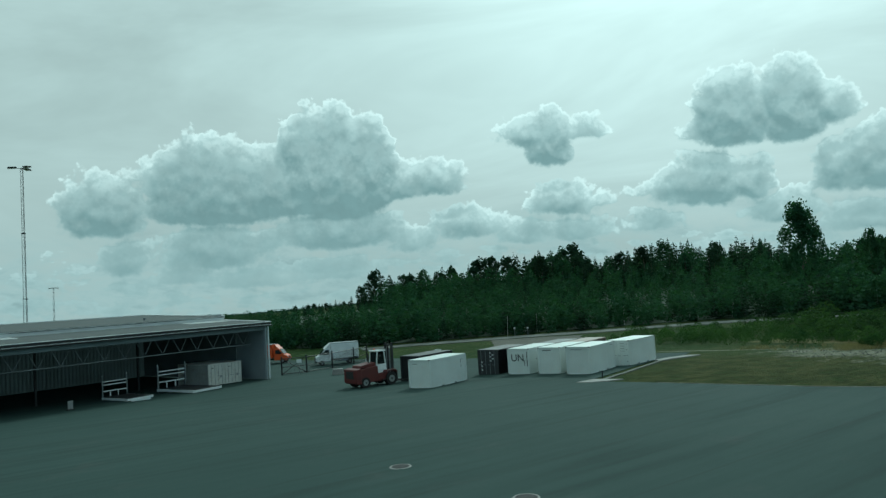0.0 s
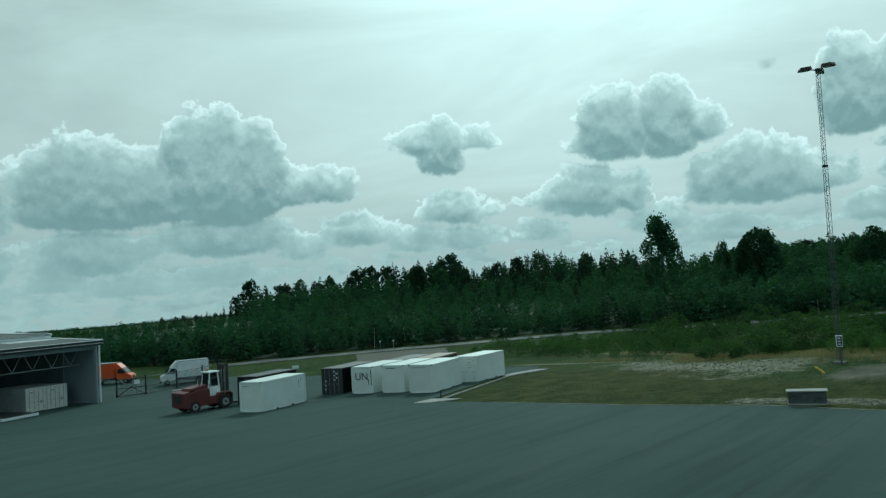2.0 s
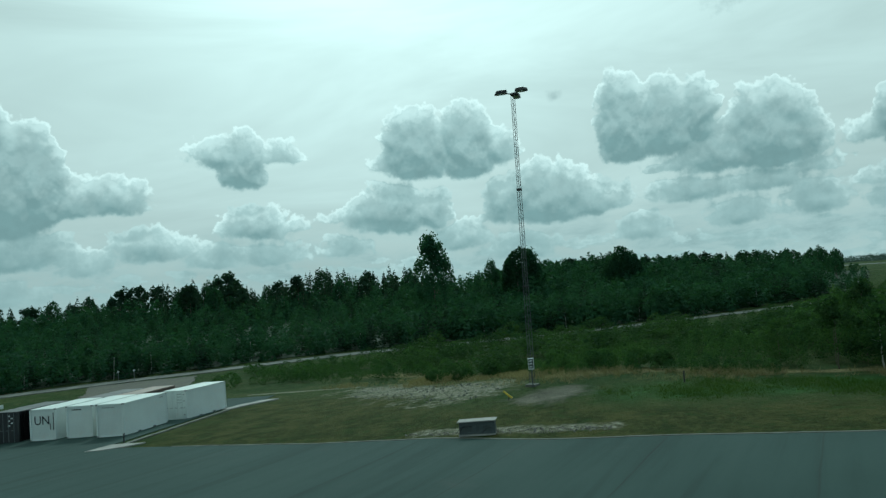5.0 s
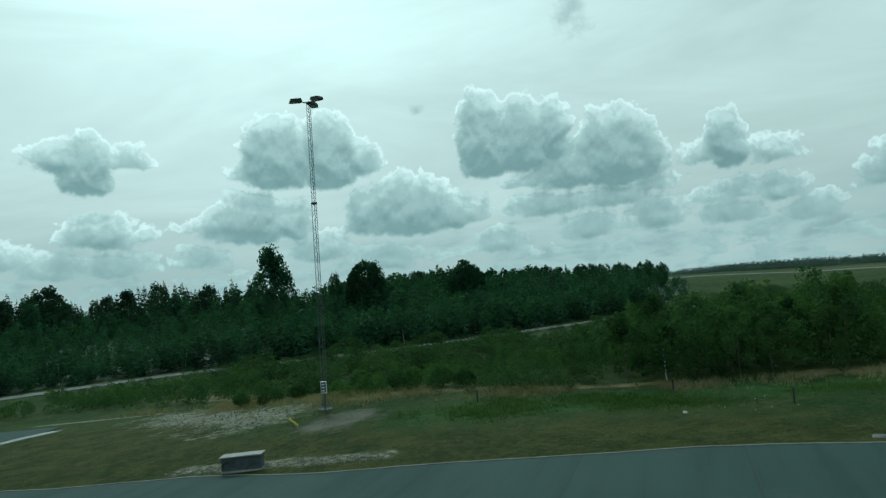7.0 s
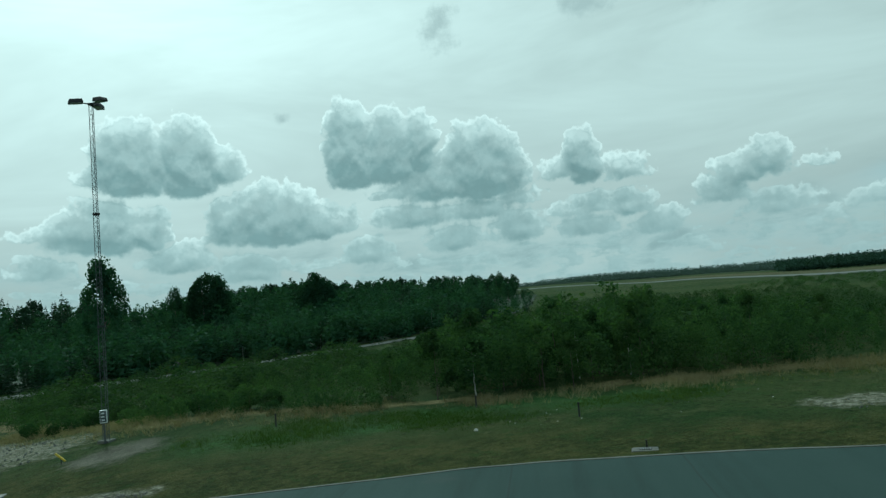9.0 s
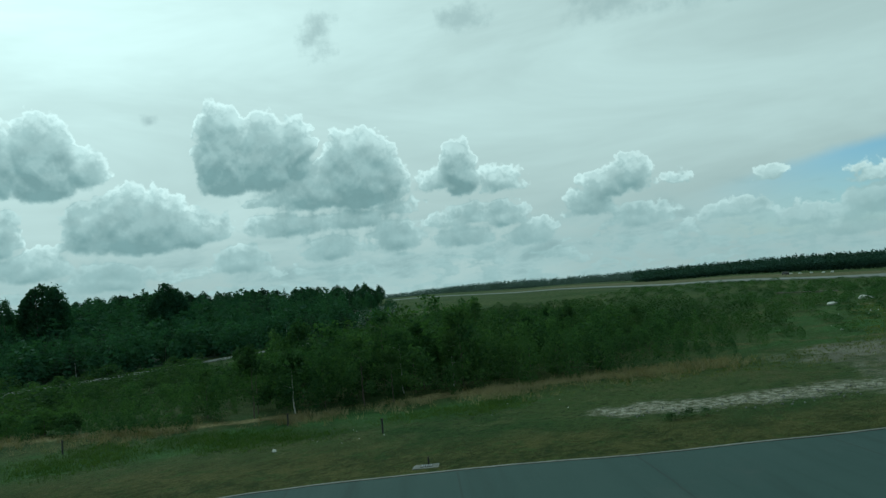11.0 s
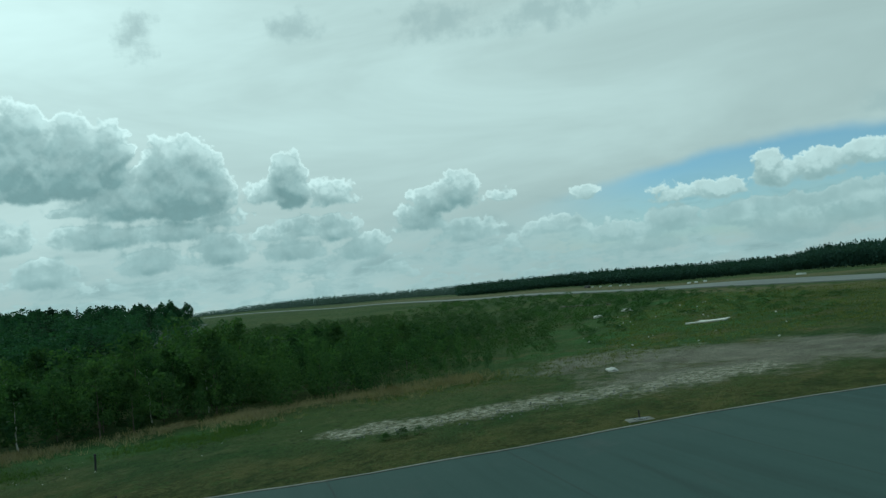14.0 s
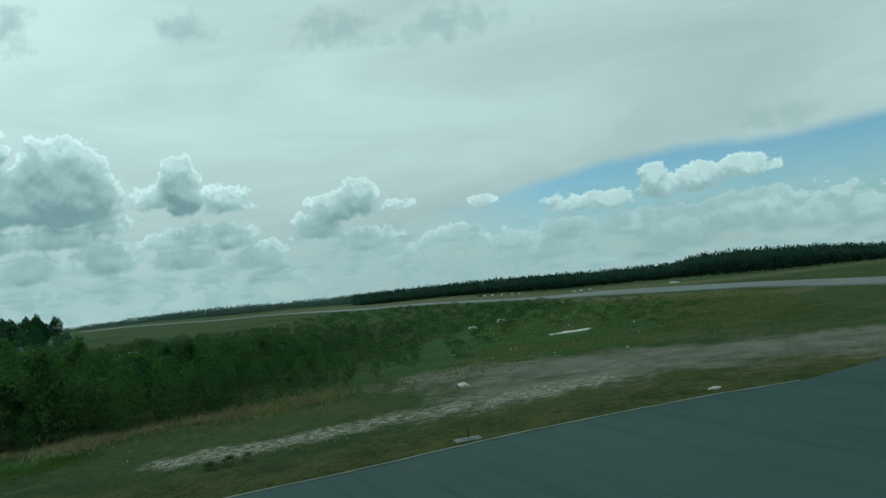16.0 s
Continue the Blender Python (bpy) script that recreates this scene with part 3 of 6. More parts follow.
def height(x, y):
    """The lie of the land: a gently tilted field with a low mound, falling away far off."""
    r = math.hypot(x - 20.0, y)
    a = math.degrees(math.atan2(20.0 - x, y))
    k = max(i for i in range(10) if a >= FALL_AT[i])
    q = (a - FALL_AT[k]) / (FALL_AT[k + 1] - FALL_AT[k])
    s = FALL[k] + (FALL[k + 1] - FALL[k]) * q * q * (3 - 2 * q)
    w = min(1.0, max(0.0, (r - 90.0) / 160.0))
    w = w * w * (3 - 2 * w)
    near = 1.2 + 6.0 * math.tanh((0.0156 * x - 0.0207 * y) / 6.0) - 0.00008 * min(max(y, 0.0), 120.0) ** 2
    mound = 1.4 * math.exp(-((x - 43.0) ** 2 + (y - 51.0) ** 2) / 162.0)
    return near * (1 - w) + (6.0 + s * r) * w + mound


def make_ground():
    rings = [0.0]
    while rings[-1] < 4600:
        rings.append(rings[-1] + max(2.5, rings[-1] * 0.04))
    n = 240
    bm = bmesh.new()
    rows = []
    for r in rings[1:]:
        row = []
        for k in range(n):
            a = 2 * math.pi * k / n
            x, y = 20 + r * math.sin(a), r * math.cos(a)
            row.append(bm.verts.new((x, y, height(x, y))))
        rows.append(row)
    mid = bm.verts.new((20, 0, height(20, 0.001)))
    for k in range(n):
        bm.faces.new((mid, rows[0][k - 1], rows[0][k]))
        for a, b in zip(rows, rows[1:]):
            bm.faces.new((a[k - 1], b[k - 1], b[k], a[k]))
    bmesh.ops.recalc_face_normals(bm, faces=bm.faces)
    for f in bm.faces:
        f.smooth = True
    ob = new("ground", mesh_of(bm, "ground", GRASS))
    tagged(ob, "rough mown grass field, yellowed in patches", "ground", kind="structure")


def curve_points(points, step):
    """Points along a smooth curve through the given ones."""
    out = []
    for i in range(len(points) - 1):
        p = [Vector(points[max(0, min(len(points) - 1, i + k))]) for k in (-1, 0, 1, 2)]
        n = max(1, int((p[2] - p[1]).length / step))
        for j in range(n):
            t = j / n
            out.append(0.5 * (2 * p[1] + (p[2] - p[0]) * t + (2 * p[0] - 5 * p[1] + 4 * p[2] - p[3]) * t * t + (3 * p[1] - p[0] - 3 * p[2] + p[3]) * t ** 3))
    out.append(Vector(points[-1]))
    return out


def sheet(name, outline, mat, up, label, category, cell=4.0, ragged=0.0, kind="structure"):
    """A paved or bare area: a thin slab on the ground with the given outline."""
    from mathutils import geometry
    edge = []
    for i, p in enumerate(outline):
        q = Vector(outline[(i + 1) % len(outline)])
        p = Vector(p)
        n = max(1, int((q - p).length / (0.7 if ragged else 3.0)))
        for j in range(n):
            v = p.lerp(q, j / n)
            if ragged:
                v += ragged * Vector((noise.noise((v.x * 0.35, v.y * 0.35, 3.0)) + 0.5 * noise.noise((v.x * 1.3, v.y * 1.3, 9.0)), noise.noise((v.x * 0.35, v.y * 0.35, 17.0)) + 0.5 * noise.noise((v.x * 1.3, v.y * 1.3, 29.0))))
            edge.append(v)
    xs, ys = [p.x for p in edge], [p.y for p in edge]
    inner = [Vector((x * cell, y * cell)) for x in range(math.ceil(min(xs) / cell), math.ceil(max(xs) / cell)) for y in range(math.ceil(min(ys) / cell), math.ceil(max(ys) / cell))]
    n = len(edge)
    verts, _, faces, *_ = geometry.delaunay_2d_cdt(edge + inner, [(i, (i + 1) % n) for i in range(n)], [list(range(n))], 1, 1e-4)
    bm = bmesh.new()
    vs = [bm.verts.new((v.x, v.y, height(v.x, v.y) + up)) for v in verts]
    for f in faces:
        bm.faces.new([vs[i] for i in f])
    bmesh.ops.recalc_face_normals(bm, faces=bm.faces)
    if sum(f.normal.z for f in bm.faces) < 0:
        bmesh.ops.reverse_faces(bm, faces=bm.faces)
    rim = [e for e in bm.edges if e.is_boundary]
    low = bmesh.ops.extrude_edge_only(bm, edges=rim)["geom"]
    bmesh.ops.translate(bm, verts=[v for v in low if isinstance(v, bmesh.types.BMVert)], vec=(0, 0, -max(0.12, up + 0.05)))
    loose = [v for v in bm.verts if not v.link_faces]
    bmesh.ops.delete(bm, geom=loose, context="VERTS")
    ob = new(name, mesh_of(bm, name, mat))
    return tagged(ob, label, category, kind=kind)


make_ground()
EDGE = curve_points([(11.3, 61.2), (14.2, 58.2), (18.9, 52.2), (23.5, 46.1), (28.6, 40.5), (32.1, 35.4), (36.9, 30.9), (40.4, 27.1), (44.4, 22.8), (46.6, 19.2), (48.5, 15.6), (49.9, 12.6), (51.0, 9.9), (52.6, 6.9), (54.5, 3.5), (56.8, -0.2), (59.0, -4.2), (61.2, -8.8), (62.9, -13.8)], 1.5)
YARD = [(25.6, 79.6), (22.2, 77.4), (12.6, 62.8)]
FAR_SIDE = [(66.2, -18.2), (72.0, -26.0), (84.0, -42.0), (95.0, -95.0), (-90.0, -95.0), (-130.0, 40.0), (-80.0, 122.0), (-30.0, 122.0), (-8.0, 112.0), (-1.0, 104.0), (14.0, 98.0), (28.0, 84.0)]
sheet("apron", YARD + [tuple(p) for p in EDGE] + FAR_SIDE, ASPHALT, 0.05, "worn grey asphalt apron with sealed lane joints", "apron")
sheet("runway", [(94, -38), (105, -31), (125, -23), (151, -6), (201, 24), (244, 61), (274, 93), (299, 126), (351, 195), (427, 328), (519, 405), (411, 232), (353, 152), (335, 118), (306, 81), (248, 33), (175, -6), (136, -25), (114, -34), (101, -41)], RUNWAY, 0.15, "pale grey runway strip across the field", "runway", cell=6.0)
sheet("track", [(-15.0, 128.5), (-8.0, 130.5), (13.0, 131.5), (37.0, 130.3), (49.0, 128.3), (66.0, 120.5), (92.0, 107.5), (112.0, 98.7), (150.0, 82.0), (151.0, 85.0), (113.0, 102.2), (93.5, 110.8), (67.5, 124.0), (50.0, 131.8), (37.5, 133.8), (13.0, 135.0), (-8.0, 134.0), (-16.0, 132.0)], TRACK, 0.12, "pale gravel track along the woods", "track", ragged=0.25)
sheet("concrete_apron", [(10.6, 60.6), (11.6, 59.9), (13.2, 59.9), (14.4, 60.3), (13.2, 61.4), (12.2, 62.2)], CONCRETE, 0.085, "cracked pale concrete pad at the corner of the grass", "concrete", ragged=0.25, cell=2.0)
sheet("concrete_apron", [(22.2, 75.6), (24.4, 77.4), (27.4, 79.0), (26.6, 80.2), (23.6, 78.6), (21.6, 76.6)], CONCRETE, 0.085, "pale broken concrete pad beside the last container", "concrete", ragged=0.3, cell=2.0)
sheet("kerb", [(13.2, 61.3), (22.4, 75.6), (22.1, 75.9), (12.9, 61.6)], EDGING, 0.09, "thin pale kerb line along the grass", "kerb", ragged=0.08, cell=2.0)
sheet("yard", [(8.0, 131.0), (24.0, 129.0), (21.0, 112.0), (14.5, 98.5), (6.0, 103.5)], BROWN, 0.06, "worn grey-brown gravel yard behind the containers", "yard", ragged=0.8)
EDGE_LINE = [p for p in EDGE if p.x > 15.5]
left = [p + Vector((-0.03, -0.02)) for p in EDGE_LINE]
right = [p + Vector((0.10, 0.08)) for p in EDGE_LINE]
sheet("pavement_edge", [tuple(p) for p in left] + [tuple(p) for p in reversed(right)], EDGING, 0.075, "narrow pale worn strip along the pavement's edge", "pavement edge", ragged=0.12)


# ---------------------------------------------------------------- trees, shrubs, grass
RNG = np.random.default_rng(7)


def cards(centres, size, rng, flat=0.0, droop=0.0):
    """Small bent leaf sprays at the given places: five corners each, two faces."""
    n = len(centres)
    a = rng.normal(size=(n, 3))
    a[:, 2] *= 1 - flat
    a /= np.linalg.norm(a, axis=1)[:, None]
    b = np.cross(a, rng.normal(size=(n, 3)))
    b /= np.linalg.norm(b, axis=1)[:, None]
    c = np.cross(a, b)
    s = (size * rng.uniform(0.6, 1.35, n))[:, None]
    a, b, c = a * s, b * s * rng.uniform(0.45, 0.8, (n, 1)), c * s * 0.25
    v = np.stack([centres - a, centres - b * 0.9 + c, centres + a * 0.9, centres + b + c], 1)
    v[:, 2, 2] -= droop * s[:, 0]
    return v.reshape(-1, 3)


def birch_crown(rng, tall, wide, leaves, size, low=0.28, k=16, peak=0.3):
    """Sprays in uneven clumps round the limbs of a broad-leaved tree."""
    t = rng.uniform(0, 1, k) ** 0.8
    r = wide * np.sqrt(np.maximum(0.05, np.sin(np.pi * (0.16 + 0.80 * t)))) * rng.uniform(0.35, 1.0, k)
    w = rng.uniform(0, 2 * np.pi, k)
    mid = np.stack([r * np.cos(w), r * np.sin(w), tall * (low + (0.97 - low) * t)], 1)
    mid[0], mid[1] = (0, 0, tall * 0.93), (0, 0, tall * 0.80)
    spread = wide * rng.uniform(0.28, 0.5, k) * (16 / k) ** 0.3
    spread[0], spread[1] = wide * peak, wide * 0.45
    pick = rng.integers(0, k, leaves)
    d = rng.normal(size=(leaves, 3))
    d /= np.linalg.norm(d, axis=1)[:, None]
    d *= (rng.uniform(0.2, 1.0, leaves) ** 0.5)[:, None]
    d[:, 2] *= 1.15
    return cards(mid[pick] + d * spread[pick][:, None], size, rng, 0.2, 0.3)


def oval_crown(rng, tall, wide, leaves, size, low=0.15, lobes=0.22, narrow=0.35):
    """A closed rounded crown with lobes and a ragged rim."""
    d = rng.normal(size=(leaves, 3))
    d /= np.linalg.norm(d, axis=1)[:, None]
    bump = np.zeros(leaves)
    for _ in range(9):
        bump += np.maximum(0, d @ (lambda q: q / np.linalg.norm(q))(rng.normal(size=3))) ** 8
    r = np.minimum(0.72 + lobes * bump, 1.02) * rng.uniform(0.25, 1.0, leaves) ** 0.38
    half = tall * (1 - low) / 2
    up = d[:, 2] * r
    taper = 1 - narrow * (np.maximum(0, up + 0.3))
    p = np.stack([d[:, 0] * r * wide * taper, d[:, 1] * r * wide * taper, tall - half * 0.98 + up * half], 1)
    return cards(p, size, rng, 0.1, 0.3)


def young_crown(rng, tall, wide, leaves, size, low=0.03, blunt=0.62):
    """A slim pointed young birch: sprays that rise round the stem, in uneven tiers."""
    t = rng.uniform(0, 1, leaves) ** 1.1
    w = rng.uniform(0, 2 * np.pi, leaves)
    a, b = rng.uniform(0, 6.28, 2)
    r = wide * (1 - t) ** blunt * np.minimum(1.0, 0.55 + 2.2 * t) * np.sqrt(rng.uniform(0.06, 1.0, leaves))
    r *= 0.78 + 0.3 * np.sin(w * 2 + a + t * 9) * np.sin(w * 3 + b - t * 5)
    lean = 0.05 * tall * t * np.sin(a)
    p = np.stack([r * np.cos(w) + lean, r * np.sin(w), tall * (low + (0.99 - low) * t)], 1)
    return cards(p, size * (1.15 - 0.55 * t), rng, -0.5, 0.3)


def spruce_crown(rng, tall, wide, leaves, size):
    """Full drooping boughs that narrow to a tip, uneven from side to side."""
    t = 1 - rng.uniform(0.0, 1.0, leaves) ** 0.62
    t = t + 0.020 * np.sin(t * 60 + rng.uniform(0, 6.28))
    w = rng.uniform(0, 2 * np.pi, leaves)
    a, b = rng.uniform(0, 6.28, 2)
    r = wide * (1 - t) ** 0.66 * np.sqrt(rng.uniform(0.03, 1.0, leaves)) + 0.012 * wide
    r *= 0.86 + 0.16 * np.sin(w * 3 + t * 17 + a) + 0.12 * np.sin(w * 2 - t * 31 + b)
    p = np.stack([r * np.cos(w), r * np.sin(w), tall * (0.03 + 0.94 * t) - r * 0.22], 1)
    body = cards(p, size * (1.05 - 0.55 * t), rng, 0.3, 0.5)
    tip = np.stack([rng.normal(0, 0.02 * wide, 8), rng.normal(0, 0.02 * wide, 8), tall * rng.uniform(0.92, 1.0, 8)], 1)
    return np.concatenate([body, cards(tip, np.full(8, size * 0.32), rng, 0.0, 0.5)])


def pine_crown(rng, tall, wide, leaves, size):
    """A ragged crown of clumps high on the stem."""
    return birch_crown(rng, tall, wide, leaves, size, 0.22, 26, 0.34)


def card_mesh(name, verts, mat):
    n = len(verts) // 4
    q = np.arange(n)[:, None] * 4
    tri = np.concatenate([q + (0, 1, 2), q + (0, 2, 3)], 1).reshape(-1)
    me = bpy.data.meshes.new(name)
    me.vertices.add(len(verts))
    me.vertices.foreach_set("co", verts.astype(np.float32).ravel())
    me.loops.add(len(tri))
    me.loops.foreach_set("vertex_index", tri.astype(np.int32))
    me.polygons.add(len(tri) // 3)
    me.polygons.foreach_set("loop_start", np.arange(0, len(tri), 3, dtype=np.int32))
    me.update(calc_edges=True)
    me.materials.append(mat)
    return me


def trunk_mesh(rng, tall, thick, limbs, mat, bare=0.35, lean=0.04):
    """A tapered, slightly crooked stem with limbs."""
    bm = bmesh.new()
    n, rings = 7, []
    for i in range(13):
        x, y = (rng.normal(size=2) * lean * tall * 0.12) if i else (0.0, 0.0)
        r = thick * (1 - i / 13.4)
        rings.append([bm.verts.new((x + r * math.cos(6.2832 * k / n), y + r * math.sin(6.2832 * k / n), -0.15 + tall * 0.86 * i / 12)) for k in range(n)])
    for a, b in zip(rings, rings[1:]):
        for k in range(n):
            bm.faces.new((a[k - 1], a[k], b[k], b[k - 1]))
    bm.faces.new(rings[-1])
    for _ in range(limbs):
        # a limb grows out of one corner of the stem
        root = rings[rng.integers(max(1, int(bare * 12)), 12)][rng.integers(n)]
        w = math.atan2(root.co.y, root.co.x) + rng.normal() * 0.4
        way = Vector((math.cos(w), math.sin(w), rng.uniform(0.4, 1.2))) * tall * rng.uniform(0.10, 0.17)
        across, up = Vector((-math.sin(w), math.cos(w), 0)), Vector((0, 0, 1))
        mid = [bm.verts.new(root.co + way * 0.2 + thick * 0.26 * (across * math.cos(c) + up * math.sin(c))) for c in (0.0, 2.1, 4.2)]
        tip = bm.verts.new(root.co + way)
        for k in range(3):
            bm.faces.new((root, mid[k - 1], mid[k]))
            bm.faces.new((tip, mid[k], mid[k - 1]))
    bmesh.ops.recalc_face_normals(bm, faces=bm.faces)
    return mesh_of(bm, "trunk", mat)


def plant_tree(name, trunk, crown, x, y, size, label, group, rng):
    root = thing(name, label, "tree", group)
    for n, me in (("trunk", trunk), ("crown", crown)):
        new(n, me).parent = root
    slim = 0.95 if name == "spruce" else 1.0
    root.matrix_basis = Matrix.LocRotScale((x, y, height(x, y) - 0.05), Euler((0, 0, rng.uniform(0, 6.28))), (size * slim * rng.uniform(0.9, 1.15), size * slim * rng.uniform(0.9, 1.15), size))
    return root


def scatter(crowns, spots, mat, name, label, category):
    """Many plants, joined: spots holds x, y, height over ground factor, width factor."""
    out = []
    for x, y, s, w in spots:
        v = crowns[RNG.integers(len(crowns))]
        a = RNG.uniform(0, 2 * np.pi)
        c, d = np.cos(a) * w, np.sin(a) * w
        p = np.stack([v[:, 0] * c - v[:, 1] * d + x, v[:, 0] * d + v[:, 1] * c + y, v[:, 2] * s + height(x, y) - 0.1], 1)
        out.append(p)
    ob = new(name, card_mesh(name, np.concatenate(out), mat))
    return tagged(ob, label, category, kind="stuff")


def inside(x, y, poly):
    hit = False
    for i in range(len(poly)):
        (x0, y0), (x1, y1) = poly[i - 1], poly[i]
        if (y0 > y) != (y1 > y) and x < (x1 - x0) * (y - y0) / (y1 - y0) + x0:
            hit = not hit
    return hit


def spread_in(poly, n, gap, rng):
    """Up to n places inside the outline, no two closer than the gap."""
    xs, ys = [p[0] for p in poly], [p[1] for p in poly]
    cells, out = {}, []
    for _ in range(n * 12):
        x, y = rng.uniform(min(xs), max(xs)), rng.uniform(min(ys), max(ys))
        if not inside(x, y, poly):
            continue
        k = (int(x // gap), int(y // gap))
        if any((x - a) ** 2 + (y - b) ** 2 < gap * gap for i in (-1, 0, 1) for j in (-1, 0, 1) for a, b in cells.get((k[0] + i, k[1] + j), ())):
            continue
        cells.setdefault(k, []).append((x, y))
        out.append((x, y))
        if len(out) >= n:
            break
    return out


def from_bearing(az, dist, ex=20.0, ey=4.0):
    return ex - dist * math.sin(radians(az)), ey + dist * math.cos(radians(az))


# --- shapes that many trees share, each one unit high and scaled to its tree
r1 = np.random.default_rng(21)
BIRCHES = [card_mesh("crown", oval_crown(r1, 10.0, 3.1, 1150, 0.27, 0.10), LEAF_DARK) for _ in range(4)]
SPRUCES = [card_mesh("crown", spruce_crown(r1, 10.0, w, 1300, 0.30), NEEDLE) for w in (1.9, 2.2, 2.6, 2.1, 2.4)]
PINES = [card_mesh("crown", pine_crown(r1, 10.0, 2.3, 1500, 0.28), NEEDLE) for _ in range(4)]
ASPENS = [card_mesh("crown", birch_crown(r1, 10.0, 2.9, 5200, 0.20, 0.12, 46, 0.55), LEAF_DARK) for _ in range(2)]
BROADS = [card_mesh("crown", oval_crown(r1, 10.0, 3.5, 4600, 0.22, 0.05, 0.46, 0.20), LEAF_DARK) for _ in range(2)]
BIRCH_TRUNKS = [trunk_mesh(r1, 10.0, 0.13, 9, BIRCH) for _ in range(3)]
BROWN_TRUNKS = [trunk_mesh(r1, 10.0, 0.17, 8, BARK) for _ in range(3)]

# --- the skyline: bearing in degrees (left positive), height of the tops above the eye in degrees
SKYLINE_A = [(13.3, -0.45), (8.4, -0.33), (7.7, 1.0), (6.45, 1.75), (4.2, 1.5), (1.05, 2.0), (-2.1, 2.15), (-5.7, 2.35), (-9.1, 2.7), (-11.4, 1.7), (-13.8, 2.55), (-16.2, 2.8), (-20.2, 2.5), (-22.2, 2.7), (-23.7, 2.1)]
SKYLINE_B = [(-26.0, 1.85), (-28.3, 2.1), (-30.0, 2.0), (-33.0, 2.2), (-36.0, 2.4), (-38.0, 2.0), (-40.5, 1.7), (-43.7, 1.65), (-47.3, 1.35), (-50.7, 1.35), (-52.2, 0.8)]


def skyline_height(az):
    pts = SKYLINE_A + SKYLINE_B
    for (a, e), (b, f) in zip(pts, pts[1:]):
        if a >= az >= b:
            return e + (f - e) * (a - az) / (a - b)
    return -0.5


def make_skyline():
    rng = np.random.default_rng(5)
    az = 12.5
    while az > -52.3:
        e = skyline_height(az)
        for row in ((0, 1, 2) if rng.uniform() < 0.4 else (0, 1)):
            a = az + rng.uniform(-0.4, 0.4)
            d = 285 + (az - 7) * 1.1 if az > -10 else 262 + (az + 10) * 0.55
            d += rng.uniform(-12, 12) - row * 16
            x, y = from_bearing(a, d, 20.0 if az < -25 else 4.0, 3.0)
            top = 8.4 + d * math.tan(radians(e + rng.normal() * (0.16 if az > -27 else 0.09) + 0.12 - row * 0.36))
            tall = max(4.0, top - height(x, y))
            pick = rng.uniform()
            if pick < (0.74 if az > -27 else 0.30 if az > -46 else 0.0):
                plant_tree("spruce", BROWN_TRUNKS[rng.integers(3)], SPRUCES[rng.integers(5)], x, y, tall * rng.uniform(0.94, 1.05) / 10, "tall dark spruce at the edge of the woods", "skyline trees", rng)
            elif pick < (0.92 if az > -27 else 0.45 if az > -46 else 0.0):
                plant_tree("pine", BROWN_TRUNKS[rng.integers(3)], PINES[rng.integers(4)], x, y, tall * rng.uniform(0.94, 1.04) / 10, "tall dark pine with a ragged crown", "skyline trees", rng)
            else:
                plant_tree("birch", BROWN_TRUNKS[rng.integers(3)], BIRCHES[rng.integers(4)], x, y, tall * 1.06 / 10, "tall dark birch against the sky", "skyline trees", rng)
        az -= rng.uniform(0.38, 0.62)


def make_big_trees():
    rng = np.random.default_rng(11)
    # bearing from (8, 3), distance, top in degrees, how broad
    for az, d, e, s in ((-24.5, 181.0, 4.8, 1.14), (-31.0, 185.0, 3.7, 1.35), (-29.0, 190.0, 2.4, 0.9), (-32.1, 188.0, 3.1, 1.1), (-38.8, 195.0, 2.75, 1.6), (-39.7, 195.0, 2.55, 1.2), (-35.6, 240.0, 2.15, 1.25)):
        x, y = from_bearing(az, d, 9.0, 3.6)
        tall = 8.46 + d * math.tan(radians(e)) - height(x, y)
        crown = (ASPENS if s < 1.15 else BROADS)[rng.integers(2)]
        t = plant_tree("broadleaf_tree", BROWN_TRUNKS[0], crown, x, y, tall / 10, "tall round broadleaf tree standing above the woods", "tall trees", rng)
        t.scale = (tall / 10 * s * 0.72, tall / 10 * s * 0.72, tall / 10)


WOODS = [(-95, 150), (-40, 139), (-8, 137), (13, 139), (38, 138), (51, 136), (68, 128), (94, 115), (114, 106), (152, 104), (196, 134), (205, 150), (190, 200), (120, 240), (40, 250), (-30, 250), (-110, 260)]
BELT = [(45, 80), (49.5, 62), (50, 53), (54, 45), (58, 39.5), (62, 32), (66.5, 27), (70.5, 20.5), (75, 13.5), (83, 8), (108, 14), (152, 32), (172, 66), (166, 96), (154, 100), (116, 96), (94, 103), (68, 116), (52, 124), (46, 110)]
SHRUBS = [(36, 88), (43, 76), (47, 62), (50, 56), (52, 64), (48, 84), (44, 120), (30, 126), (33, 104)]


WOODS_EDGE = [(-60, 141), (-40, 137), (-8, 136), (13, 137), (38, 136), (51, 134), (68, 126), (94, 113), (114, 104), (150, 101), (160, 112), (116, 116), (96, 126), (70, 140), (52, 148), (38, 150), (13, 151), (-8, 150), (-60, 155)]


